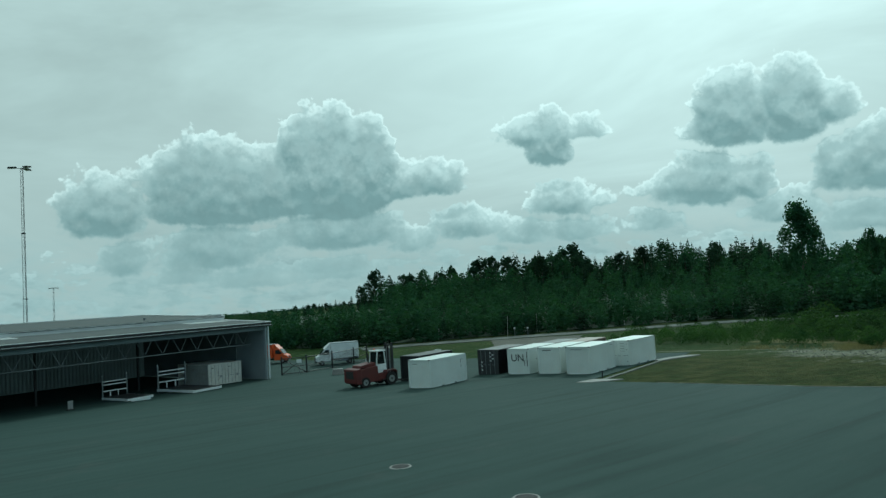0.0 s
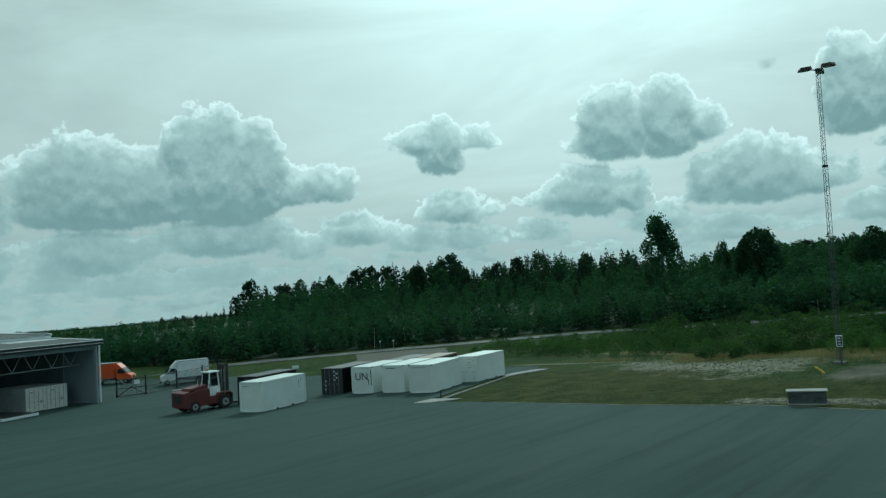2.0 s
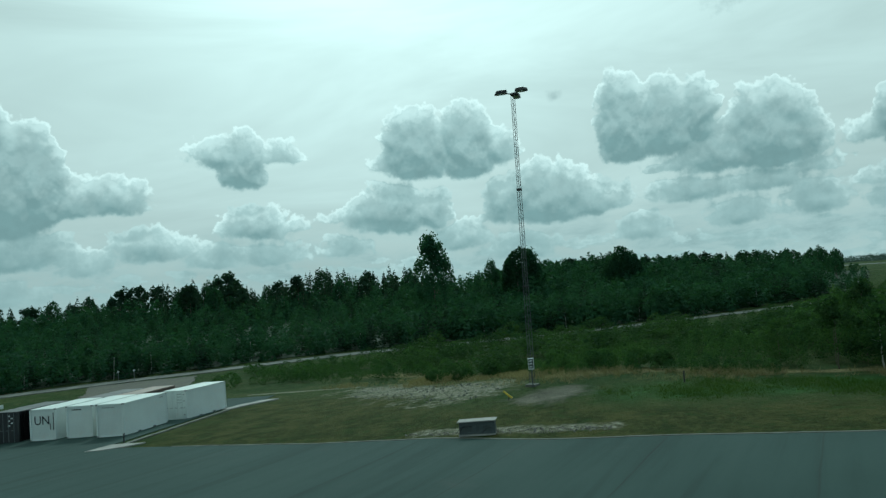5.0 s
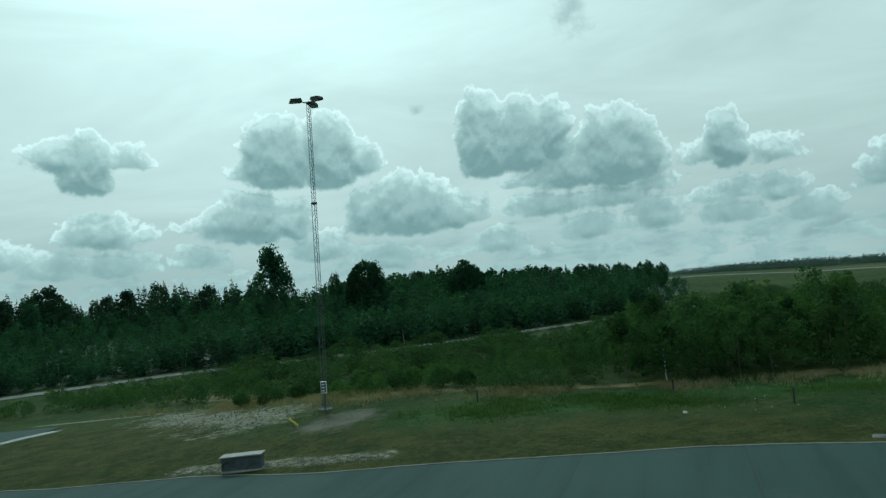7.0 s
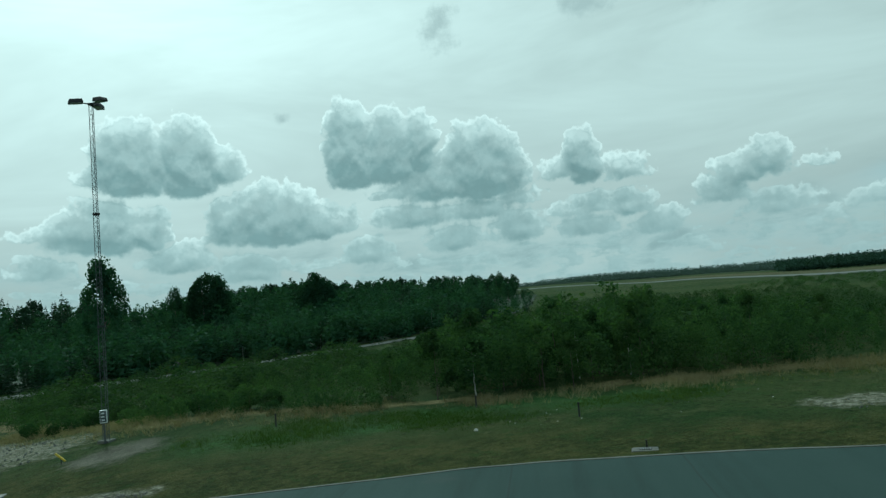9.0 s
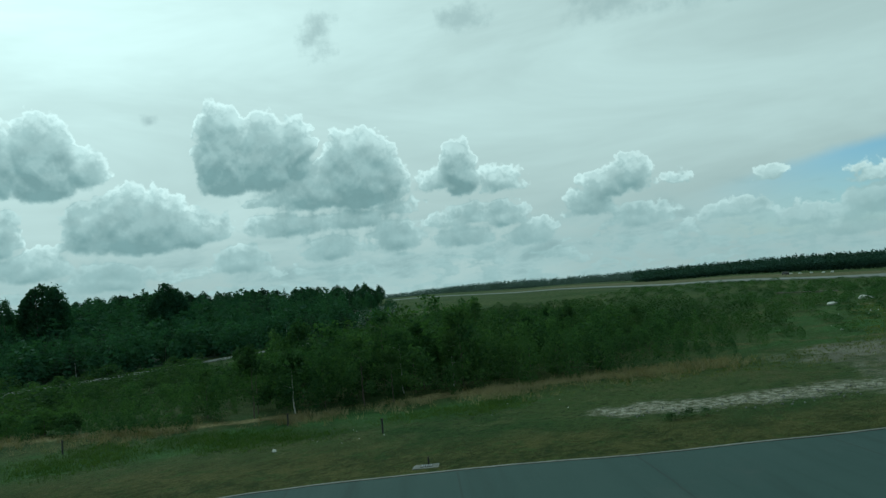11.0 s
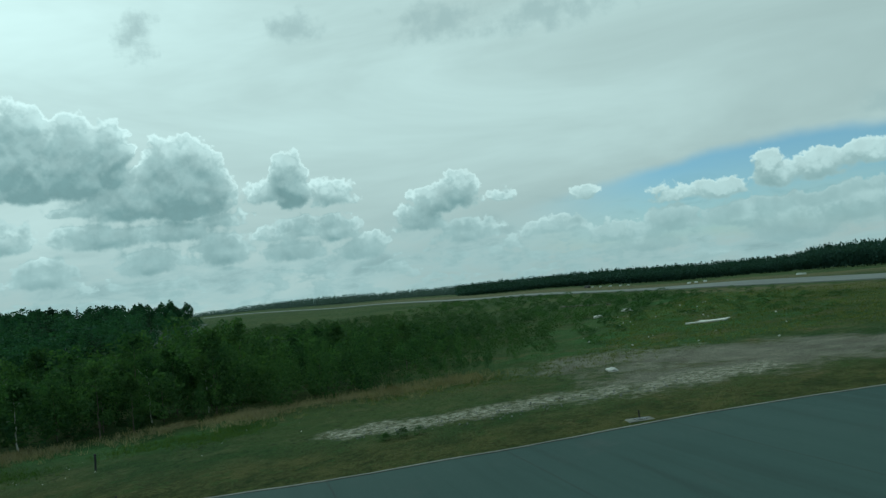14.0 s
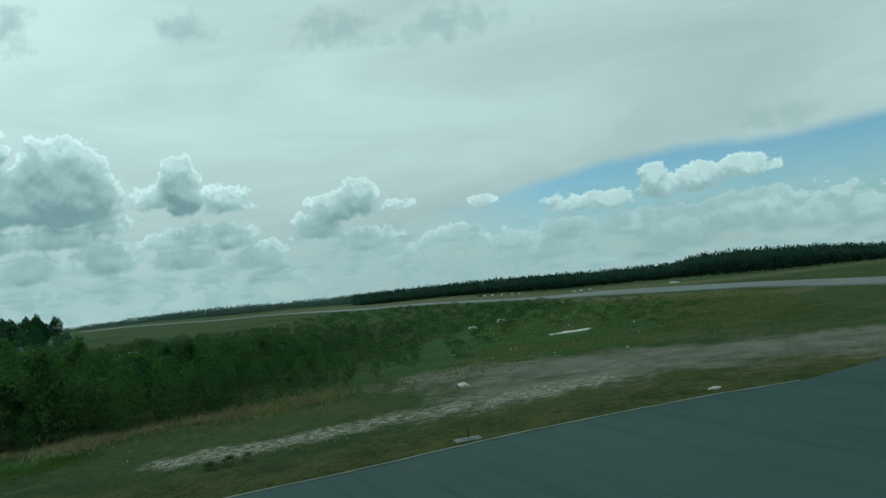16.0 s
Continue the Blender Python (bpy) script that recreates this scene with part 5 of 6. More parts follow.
# ---------------------------------------------------------------- hangar
def make_hangar():
    root = thing("hangar", "long open-fronted grey sheet-metal hangar with white eaves", "hangar")
    L, W, E = 62.0, 27.0, 7.0          # along -x from the corner, depth towards +y, eaves
    z0 = 0.0
    back = corrugated(L, E + 1.7, 0.5, 0.05)
    part("back_wall", back, CLAD_SHADED, root).matrix_basis = pose(-L, W - 0.1, z0)
    ends = part("end_wall", corrugated(W - 0.3, E + 0.4, 0.4, 0.04), CLAD, root, "light grey profiled end wall")
    ends.matrix_basis = pose(-0.1, 0.2, z0, 0, 0, 90)
    again("end_wall", ends, root, pose(-L + 0.1, 0.2, z0, 0, 0, 90))
    part("inner_lining", block((0.06, 5.4, E - 0.6), (-0.32, 2.85, (E - 0.6) / 2 + 0.05), 0.01), CLAD, root, "pale grey inner panel by the opening")
    # deeper in, the end wall's grey is darkened as shade
    part("inner_wall", block((0.06, W - 6.0, E + 0.2), (-0.30, 5.7 + (W - 6.0) / 2, E / 2 + 0.15), 0.01), CLAD_SHADED, root, "inner end wall in shaded grey")
    part("corner_column", block((0.28, 0.28, E), (-0.14, 0.14, E / 2), 0.01), CLAD, root, "grey corner column")
    part("downpipe", bar((0.12, -0.12, 0.1), (0.12, -0.12, E - 0.1), 0.11, 10), TRIM, root, "white rain pipe")
    # roof in two low steps
    slope = Matrix.Rotation(radians(3.0), 4, "X")
    part("front_roof", block((L + 0.8, 9.0, 0.16), (-L / 2, 4.2, E + 0.42), 0.02, slope), ROOF, root)
    part("front_fascia", block((L + 0.9, 0.10, 0.34), (-L / 2, -0.36, E + 0.08), 0.015), DARK, root, "dark eaves board")
    part("drip_edge", block((L + 0.92, 0.14, 0.07), (-L / 2, -0.36, E - 0.07), 0.01), TRIM, root, "thin white drip edge")
    part("eaves_flashing", block((L + 0.95, 0.42, 0.05), (-L / 2, -0.30, E + 0.275), 0.01), TRIM, root, "bright white eaves flashing")
    part("gutter", bar((-L - 0.4, -0.48, E - 0.16), (0.45, -0.48, E - 0.16), 0.085, 8), DARK, root)
    part("soffit", block((L, 0.5, 0.05), (-L / 2, -0.06, E - 0.12)), CLAD_SHADED, root)
    part("header_beam", block((L - 0.4, 0.25, 0.55), (-L / 2, 0.2, E - 0.45), 0.01), CLAD_SHADED, root)
    part("step_wall", block((L + 0.6, 0.12, 0.50), (-L / 2, 8.75, E + 0.93), 0.01), TRIM, root, "pale upstand between the roof steps")
    part("rear_roof", block((L + 0.6, 18.6, 0.16), (-L / 2, 17.9, E + 1.56), 0.02, Matrix.Rotation(radians(2.2), 4, "X")), ROOF, root)
    part("gable_trim", block((0.14, 18.6, 0.30), (0.30, 17.9, E + 1.56), 0.015, Matrix.Rotation(radians(2.2), 4, "X")), TRIM, root)
    part("rear_eaves_trim", block((L + 0.7, 0.16, 0.22), (-L / 2, 27.2, E + 1.98), 0.015), TRIM, root, "white rear eaves trim")
    part("rear_gable_wall", block((0.10, 18.2, 1.6), (-0.02, 17.9, E + 0.75), 0.01), CLAD, root)
    part("gable_trim", block((0.14, 9.0, 0.30), (0.42, 4.2, E + 0.42), 0.015, slope), TRIM, root)
    part("gable_flashing", block((0.6, 18.6, 0.05), (0.12, 17.9, E + 1.70), 0.01, Matrix.Rotation(radians(2.2), 4, "X")), TRIM, root, "bright white gable flashing")
    part("gable_flashing", block((0.5, 9.0, 0.05), (0.24, 4.2, E + 0.56), 0.01, slope), TRIM, root, "bright white gable flashing")
    part("ridge_flashing", block((L + 0.6, 0.35, 0.05), (-L / 2, 8.70, E + 1.21), 0.01), TRIM, root, "white flashing along the roof step")
    for x in (-3.4, -30.0):
        part("roof_light", block((6.0, 2.0, 0.10), (x, 7.4, E + 0.64), 0.02, slope), LAMP, root, "pale translucent roof sheet")
    for x in (-9.0, -27.0, -45.0):
        part("roof_vent", bar((x, 12.5, E + 1.3), (x, 12.5, E + 1.75), 0.16, 10), GALV, root)
    # lattice girder across the opening
    g = bmesh.new()
    rod(g, (-L, 2.4, E - 2.45), (-0.6, 2.4, E - 2.45), 0.075, 6)
    rod(g, (-L, 2.4, E - 0.35), (-0.6, 2.4, E - 0.35), 0.075, 6)
    part("girder_chords", g, GALV, root, "pale steel girder chords")
    brace = part("girder_brace", bar((0, 0, 0), (1.15, 0, 2.0), 0.05, 6), GALV, root)
    brace.matrix_basis = pose(-1.8, 2.4, E - 2.45)
    for k in range(1, 26):
        again("girder_brace", brace, root, pose(-1.8 - 2.3 * k, 2.4, E - 2.45))
    other = part("girder_brace", bar((0, 0, 0), (-1.15, 0, 2.0), 0.05, 6), GALV, root)
    other.matrix_basis = pose(-1.8, 2.4, E - 2.45)
    for k in range(1, 26):
        again("girder_brace", other, root, pose(-1.8 - 2.3 * k, 2.4, E - 2.45))
    col = part("inner_column", block((0.22, 0.22, E - 0.4), (0, 0, E / 2 - 0.2), 0.01), DARK, root)
    col.matrix_basis = pose(-12.0, 9.5, 0)
    for x in (-24.0, -36.0, -48.0):
        again("inner_column", col, root, pose(x, 9.5, 0))
    root.matrix_basis = pose(-22.9, 92.2, height(-22.9, 92.2) + 0.02, 0, 0, LONG)
    # the field falls a little towards the corner: the floor follows
    return root


def spot_in_hangar(x, y):
    a = radians(LONG)
    return -22.9 + x * math.cos(a) - y * math.sin(a), 92.2 + x * math.sin(a) + y * math.cos(a)


def make_flat_rack(name, label, group):
    """A freight platform with an end frame of posts and rails."""
    root = thing(name, label, "platform", group)
    part("deck", block((6.4, 3.8, 0.10), (3.2, 0, 0.42), 0.01), DARK, root)
    beam = part("side_beam", block((6.46, 0.14, 0.30), (3.23, 0, 0), 0.012), TRIM, root, "white side beam")
    beam.matrix_basis = pose(0, -1.9, 0.32)
    again("side_beam", beam, root, pose(0, 1.9, 0.32))
    cross = part("cross_beam", block((0.14, 3.8, 0.26), (0, 0, 0), 0.012), TRIM, root)
    cross.matrix_basis = pose(0.07, 0, 0.30)
    again("cross_beam", cross, root, pose(6.4, 0, 0.30))
    for x in (0.3, 6.1):
        for y in (-1.7, 1.7):
            part("foot", block((0.3, 0.2, 0.2), (x, y, 0.1), 0.01), DARK, root)
    post = part("post", block((0.16, 0.16, 2.6), (0, 0, 1.3), 0.012), GALV, root)
    post.matrix_basis = pose(0.1, -1.85, 0.45)
    again("post", post, root, pose(0.1, 1.85, 0.45))
    for z in (0.75, 1.55, 1.95):
        part("rail", block((0.10, 3.6, 0.14), (0.1, 0, 0.45 + z), 0.01), TRIM, root)
    for y in (-0.7, 0.5):
        part("stay", block((0.10, 0.12, 0.7), (0.1, y, 0.85), 0.01), TRIM, root)
    for y in (-1.85, 1.85):
        part("pin", bar((0.1, y, 3.05), (0.1, y, 3.25), 0.04, 8), TRIM, root)
    return root


def make_hangar_things():
    r = make_flat_rack("flat_rack", "empty grey freight platform with an end frame on the hangar floor", "freight platforms")
    r.matrix_basis = pose(-32.6, 85.2, height(-32.6, 85.2) + 0.06, 0, 0, LONG - 88)
    r2 = copy_thing(r, pose(-36.7, 79.6, height(-36.7, 79.6) + 0.06, 0, 0, LONG - 88) @ Matrix.Diagonal((0.72, 0.78, 0.85, 1)))
    tagged(r2, "second freight platform in the shade of the hangar")
    for along, label in ((-7.4, "faded cream container with barred doors under the hangar roof"), (-4.9, "second faded cream container close beside the first under the roof")):
        c = make_container("container", CREAM, label, "containers in the hangar", doors=True, smooth=False, marks=[((0.006, 0.4, 0.08), (-0.004, -0.6, 2.1), INK), ((0.006, 0.3, 0.3), (-0.004, -1.8, 1.0), CASTING)])
        x, y = spot_in_hangar(along, 2.2)
        c.matrix_basis = pose(x, y, height(x, y) + 0.06, 0, 0, LONG + 90)
    k = thing("beam", "short white painted beam lying on the floor", "beam")
    part("timber", block((1.9, 0.22, 0.18), (0, 0, 0.09), 0.015), TRIM, k)
    put(k, -32.3, 76.0, LONG - 20, 0.06)
    b = thing("barrier", "small grey plastic barrier on the apron", "barrier")
    part("panel", block((0.5, 0.12, 0.8), (0, 0, 0.5), 0.03), CASTING, b)
    part("base", block((0.7, 0.4, 0.1), (0, 0, 0.05), 0.02), DARK, b)
    put(b, -37.2, 71.2, LONG, 0.06)


# ---------------------------------------------------------------- vehicles
def wheel(parent, x, y, r, w, rim=TRIM):
    t = part("wheel", bar((0, -w / 2, 0), (0, w / 2, 0), r, 20), BLACK, parent)
    t.matrix_basis = pose(x, y, r)
    part("rim", bar((0, -w / 2 - 0.02, 0), (0, w / 2 + 0.02, 0), r * 0.55, 14), rim, t)
    part("hub", bar((0, -w / 2 - 0.05, 0), (0, w / 2 + 0.05, 0), r * 0.18, 8), DARK, t)
    return t


def make_forklift():
    """A big counterbalance forklift; x points to its mast."""
    root = thing("forklift", "large worn dark-red forklift truck with a white cab", "forklift")
    body = prism([(-2.1, 0.55), (-2.15, 1.75), (-1.2, 1.95), (-0.15, 2.0), (-0.1, 1.25), (1.25, 1.25), (1.6, 0.9), (1.6, 0.5), (-1.2, 0.5)], -1.05, 1.05, 0.05)
    part("chassis", body, RED, root)
    part("counterweight", prism([(-2.75, 0.55), (-2.75, 1.85), (-2.1, 1.95), (-2.1, 0.45), (-2.5, 0.4)], -1.15, 1.15, 0.08), RED, root, "dull red counterweight")
    part("bonnet", prism([(-2.0, 1.9), (-1.95, 2.15), (-0.25, 2.35), (-0.15, 1.95)], -0.75, 0.75, 0.05), RED, root)
    part("radiator_grille", block((0.05, 1.3, 0.7), (-2.77, 0, 1.3), 0.01), DARK, root)
    for y in (-0.62, 0.62):
        for x, x2 in ((-0.1, 0.15), (1.15, 0.95)):
            part("cab_pillar", bar((x, y, 1.3), (x2, y, 3.35), 0.06, 8), VAN, root, "white cab pillar")
    part("cab_roof", block((1.15, 1.45, 0.12), (0.55, 0, 3.4), 0.04), VAN, root, "white cab roof")
    part("cab_door", prism([(0.0, 1.25), (0.05, 2.1), (1.05, 2.1), (1.12, 1.25)], -0.66, -0.60, 0.01), VAN, root)
    part("cab_door", prism([(0.0, 1.25), (0.05, 2.1), (1.05, 2.1), (1.12, 1.25)], 0.60, 0.66, 0.01), VAN, root)
    part("windscreen", prism([(0.98, 1.5), (0.88, 3.3), (0.91, 3.3), (1.02, 1.5)], -0.58, 0.58), GLASS, root)
    part("rear_window", prism([(-0.02, 1.6), (0.12, 3.3), (0.15, 3.3), (0.02, 1.6)], -0.58, 0.58), GLASS, root)
    part("seat", prism([(0.25, 1.5), (0.2, 2.35), (0.32, 2.35), (0.4, 1.7), (0.75, 1.68), (0.75, 1.5)], -0.25, 0.25, 0.03), BLACK, root)
    part("exhaust_pipe", bar((-0.9, -0.55, 2.3), (-0.9, -0.55, 3.25), 0.06, 8), DARK, root)
    part("beacon", bar((0.4, 0.3, 3.46), (0.4, 0.3, 3.62), 0.07, 8), ORANGE, root, "orange warning beacon")
    for y in (-0.55, 0.55):
        part("mast_rail", block((0.20, 0.18, 3.9), (1.95, y, 2.1), 0.02), DARK, root, "black mast rail")
        part("inner_mast_rail", block((0.14, 0.12, 3.7), (2.12, y * 0.72, 2.1), 0.015), DARK, root)
        part("lift_cylinder", bar((1.85, y * 0.5, 0.5), (1.85, y * 0.5, 3.5), 0.07, 10), GALV, root)
        part("fork", prism([(2.25, 0.15), (2.25, 1.3), (2.37, 1.3), (2.37, 0.28), (4.3, 0.22), (4.3, 0.17)], y * 0.8 - 0.09, y * 0.8 + 0.09, 0.01), DARK, root)
    for z in (0.7, 2.2, 3.85):
        part("mast_crossbar", block((0.16, 1.2, 0.18), (1.97, 0, z), 0.015), DARK, root)
    part("fork_carriage", block((0.10, 1.7, 0.9), (2.28, 0, 0.85), 0.02), DARK, root)
    part("step", block((0.6, 0.25, 0.06), (0.5, -1.12, 0.6), 0.01), DARK, root)
    for y in (-1.0, 1.0):
        part("mudguard", prism([(0.6, 1.25), (0.75, 1.5), (1.85, 1.5), (2.0, 1.2), (1.9, 1.2), (1.8, 1.42), (0.82, 1.42), (0.7, 1.2)], y - 0.28, y + 0.28, 0.01), RED, root)
        part("handrail", bar((-0.2, y * 0.95, 1.9), (-0.2, y * 0.95, 2.7), 0.025, 6), TRIM, root)
        wheel(root, 1.3, y * 1.02, 0.62, 0.55, CASTING)
        wheel(root, -1.65, y * 0.92, 0.52, 0.40, CASTING)
    put(root, -7.55, 72.6, LONG - 16, 0.06)
    return root


def make_box_truck(name, label, cab, cargo, big=True):
    """A light delivery truck with a box body; x points ahead."""
    root = thing(name, label, "truck", "")
    l = 4.2 if big else 3.6
    part("chassis_frame", block((l + 2.2, 0.8, 0.18), (0.1, 0, 0.62), 0.02), DARK, root)
    part("cargo_box", block((l, 2.15, 2.25), (-0.9, 0, 1.95), 0.035), cargo, root, "tall plain cargo box")
    for z in (0.86, 3.04):
        part("box_rail", block((l + 0.02, 2.19, 0.08), (-0.9, 0, z), 0.01), GALV, root)
    part("air_deflector", prism([(1.22, 2.25), (1.22, 3.0), (1.35, 3.0), (2.1, 2.3)], -0.92, 0.92, 0.05), cab, root)
    part("cab", prism([(1.2, 0.5), (1.2, 2.3), (2.05, 2.32), (2.75, 1.45), (3.35, 1.2), (3.45, 0.85), (3.4, 0.5)], -0.98, 0.98, 0.06), cab, root)
    part("windscreen", prism([(2.12, 2.24), (2.76, 1.47), (2.80, 1.50), (2.16, 2.27)], -0.85, 0.85), GLASS, root, "dark windscreen")
    for y, s in ((-0.985, -1), (0.985, 1)):
        part("side_window", prism([(1.45, 1.5), (1.45, 2.15), (2.0, 2.15), (2.52, 1.5)], y - 0.012, y + 0.012), GLASS, root)
        part("mirror", block((0.10, 0.22, 0.36), (2.45, y + s * 0.16, 1.75), 0.03), BLACK, root)
        part("headlight", block((0.14, 0.34, 0.24), (3.36, y * 0.74, 1.02), 0.04), LAMP, root)
        part("side_guard", block((1.9, 0.05, 0.30), (-0.6, y * 1.02, 0.58), 0.01), GALV, root)
        wheel(root, 2.55, y * 0.88, 0.35, 0.24, CASTING)
        wheel(root, -1.6, y * 0.88, 0.35, 0.40, CASTING)
    part("bumper", block((0.16, 1.95, 0.30), (3.42, 0, 0.55), 0.04), BLACK, root)
    part("grille", block((0.04, 0.9, 0.22), (3.45, 0, 0.9), 0.01), BLACK, root)
    part("number_plate", block((0.012, 0.5, 0.11), (3.51, 0, 0.56)), TRIM, root)
    return root


def make_vehicles():
    make_forklift()
    t = make_box_truck("box_truck", "white delivery truck with a tall white box body", VAN, VAN)
    put(t, -16.6, 109.6, 196, 0.06)
    t.scale = (1.0, 1.0, 1.04)
    o = make_box_truck("box_truck", "orange delivery truck half hidden behind the hangar", ORANGE, ORANGE, False)
    put(o, -28.9, 117.0, LONG - 60, 0.06)


# ---------------------------------------------------------------- fence, masts, small things
def make_fence():
    root = thing("fence", "dark steel mesh fence with a double gate by the hangar", "fence")
    line = [(-22.2, 96.6), (-19.2, 98.2), (-16.4, 102.6), (-14.0, 107.6), (-12.4, 111.0)]
    for i, (x, y) in enumerate(line):
        z = height(x, y)
        p = part("post", block((0.18, 0.18, 2.5), (0, 0, 1.25), 0.012), DARK, root)
        p.matrix_basis = pose(x, y, z)
    for i, ((x0, y0), (x1, y1)) in enumerate(zip(line, line[1:])):
        l = math.hypot(x1 - x0, y1 - y0)
        bm = bmesh.new()
        for z in (0.2, 1.1, 2.2):
            rod(bm, (0.1, 0, z), (l - 0.1, 0, z), 0.05, 6)
        if i == 0:
            rod(bm, (0.1, 0, 0.2), (l - 0.1, 0, 2.2), 0.05, 6)
            rod(bm, (0.1, 0, 2.2), (l - 0.1, 0, 0.2), 0.05, 6)
        ob = part("gate_rails" if i == 0 else "rails", bm, DARK, root)
        ob.matrix_basis = pose(x0, y0, (height(x0, y0) + height(x1, y1)) / 2, 0, 0, math.degrees(math.atan2(y1 - y0, x1 - x0)))
        wires = bmesh.new()
        n = int(l / (0.5 if i == 0 else 0.26))
        for k in range(1, n):
            box(wires, (0.018, 0.018, 2.0), (l * k / n, 0, 1.2))
        w = part("wire_mesh", wires, DARK, root)
        w.matrix_basis = ob.matrix_basis.copy()
    b = thing("concrete_block", "squat weathered concrete block on the asphalt", "block")
    part("body", prism([(-0.75, 0), (-0.62, 0.75), (0.62, 0.75), (0.75, 0)], -0.35, 0.35, 0.04), CONCRETE, b)
    put(b, -14.0, 91.5, 8, 0.05)
    s = thing("sign", "small white notice on the gate fence", "sign")
    part("panel", block((0.7, 0.03, 0.5), (0, 0, 1.7), 0.005), TRIM, s)
    part("pole", bar((0, 0.03, 0), (0, 0.03, 1.95), 0.03, 8), GALV, s)
    put(s, -20.0, 97.3, LONG - 25, 0.04)


def make_lattice_mast(name, label, tall, parts_of=3):
    """A three-legged lattice mast in narrowing stages, with floodlights round its head."""
    root = thing(name, label, "light mast", "floodlight masts")
    z = 0.0
    stage = tall / parts_of
    for k in range(parts_of):
        w = 0.36 - 0.05 * k
        corners = [(w / math.sqrt(3) * math.cos(a), w / math.sqrt(3) * math.sin(a)) for a in (0.5, 0.5 + 2.0944, 0.5 + 4.1888)]
        for x, y in corners:
            part("leg", bar((x, y, z), (x, y, z + stage), 0.020 - 0.002 * k, 8), MAST, root)
        lace = bmesh.new()
        n = int(stage / (w * 1.0))
        for i in range(n):
            za, zb = z + stage * i / n, z + stage * (i + 1) / n
            for j in range(3):
                p, q = corners[j], corners[(j + 1 + 0) % 3]
                if i % 2:
                    p, q = q, p
                rod(lace, (*p, za), (*q, zb), 0.009, 5)
        part("lacing", lace, MAST, root)
        part("stage_flange", bar((0, 0, z + stage - 0.06), (0, 0, z + stage + 0.06), w * 0.72, 6), DARK, root)
        z += stage
    for j, a in enumerate((0.25, 2.35, 4.45)):
        dx, dy = math.cos(a), math.sin(a)
        part("lamp_arm", bar((0, 0, tall), (dx * 0.75, dy * 0.75, tall + 0.10), 0.045, 8), GALV, root)
        head = part("floodlight", prism([(-0.5, -0.08), (-0.42, 0.16), (0.42, 0.16), (0.55, -0.06), (0.5, -0.14), (-0.45, -0.14)], -0.30, 0.30, 0.03), DARK, root, "dark floodlight head")
        head.matrix_basis = pose(dx * 0.85, dy * 0.85, tall + 0.12, 0, 6, math.degrees(a)) @ Matrix.Diagonal((0.82, 0.82, 0.82, 1))
        part("lens", block((0.8, 0.5, 0.02), (0.02, 0, -0.15), 0.004), LAMP, head, "pale lamp lens")
    part("foundation", block((0.75, 0.75, 0.5), (0, 0, -0.17), 0.04), EDGING, root)
    return root


def make_masts():
    m = make_lattice_mast("light_mast", "tall grey lattice floodlight mast standing in scrub", 20.6)
    m.matrix_basis = pose(39.15, 48.15, height(39.15, 48.15) + 0.05, 0.65, 0.95, 0) @ pose(0, 0, 0, 0, 0, 30)
    c = thing("control_cabinet", "small pale switch cabinet fixed beside the mast", "cabinet")
    part("body", block((0.28, 0.45, 0.95), (0, 0, 1.1), 0.02), TRIM, c)
    part("door", block((0.02, 0.38, 0.84), (-0.15, 0, 1.12), 0.008), PLASTIC, c)
    part("pedestal", block((0.10, 0.12, 1.75), (0, 0, -0.22), 0.01), MAST, c)
    for k in range(3):
        part("label_panel", block((0.01, 0.2, 0.09), (-0.163, 0.02, 1.35 - 0.25 * k)), TRIM, c)
    put(c, 38.9, 47.7, 60, 0.72)
    c.scale = (0.85, 0.85, 0.8)
    m2 = make_lattice_mast("light_mast", "tall grey lattice floodlight mast behind the hangar", 35.6)
    m2.matrix_basis = pose(-75.3, 129.8, height(-75.3, 129.8), 0, 0, 75)
    m2.scale = (1.8, 1.8, 1.0)
    far = make_lattice_mast("light_mast", "far floodlight mast beyond the hangar roof", 22.0, 2)
    far.matrix_basis = pose(-199.8, 369.4, height(-199.8, 369.4), 0, 0, 40)
    far.scale = (2.0, 2.0, 1.0)


def make_power_box():
    """A squat switch box on the verge, its side covered in cables."""
    root = thing("electrical_box", "squat grey outdoor electrical box with a pale lid and cables", "electrical box")
    part("body", block((2.2, 0.75, 0.95), (0, 0, 0.53), 0.02), PLASTIC, root)
    part("lid", prism([(-1.18, 1.02), (-1.18, 1.09), (1.18, 1.15), (1.18, 1.08)], -0.52, 0.50, 0.01), CONCRETE, root, "pale sheet-metal lid")
    part("plinth", block((2.26, 0.8, 0.14), (0, 0, 0.03), 0.015), CONCRETE, root)
    for x, w in ((-0.55, 0.5), (0.05, 0.22), (0.62, 0.5)):
        part("cover_plate", block((w, 0.03, 0.42), (x, -0.385, 0.52), 0.008), ROOF, root)
    for k, (x0, x1, top) in enumerate(((-1.1, -0.6, 0.7), (-1.3, -0.3, 0.78), (0.3, 1.0, 0.55))):
        bm = bmesh.new()
        pts = [Vector((x0 + (x1 - x0) * t, -0.42, 0.05 + (top - 0.05) * math.sin(math.pi * (0.08 + 0.6 * t)))) for t in np.linspace(0, 1, 9)]
        for p, q in zip(pts, pts[1:]):
            rod(bm, p, q, 0.016, 6)
        part("cable", bm, BLACK, root, "loose black cable")
    put(root, 30.5, 39.6, -34, 0.02)
    root.scale = (0.88, 0.9, 0.70)


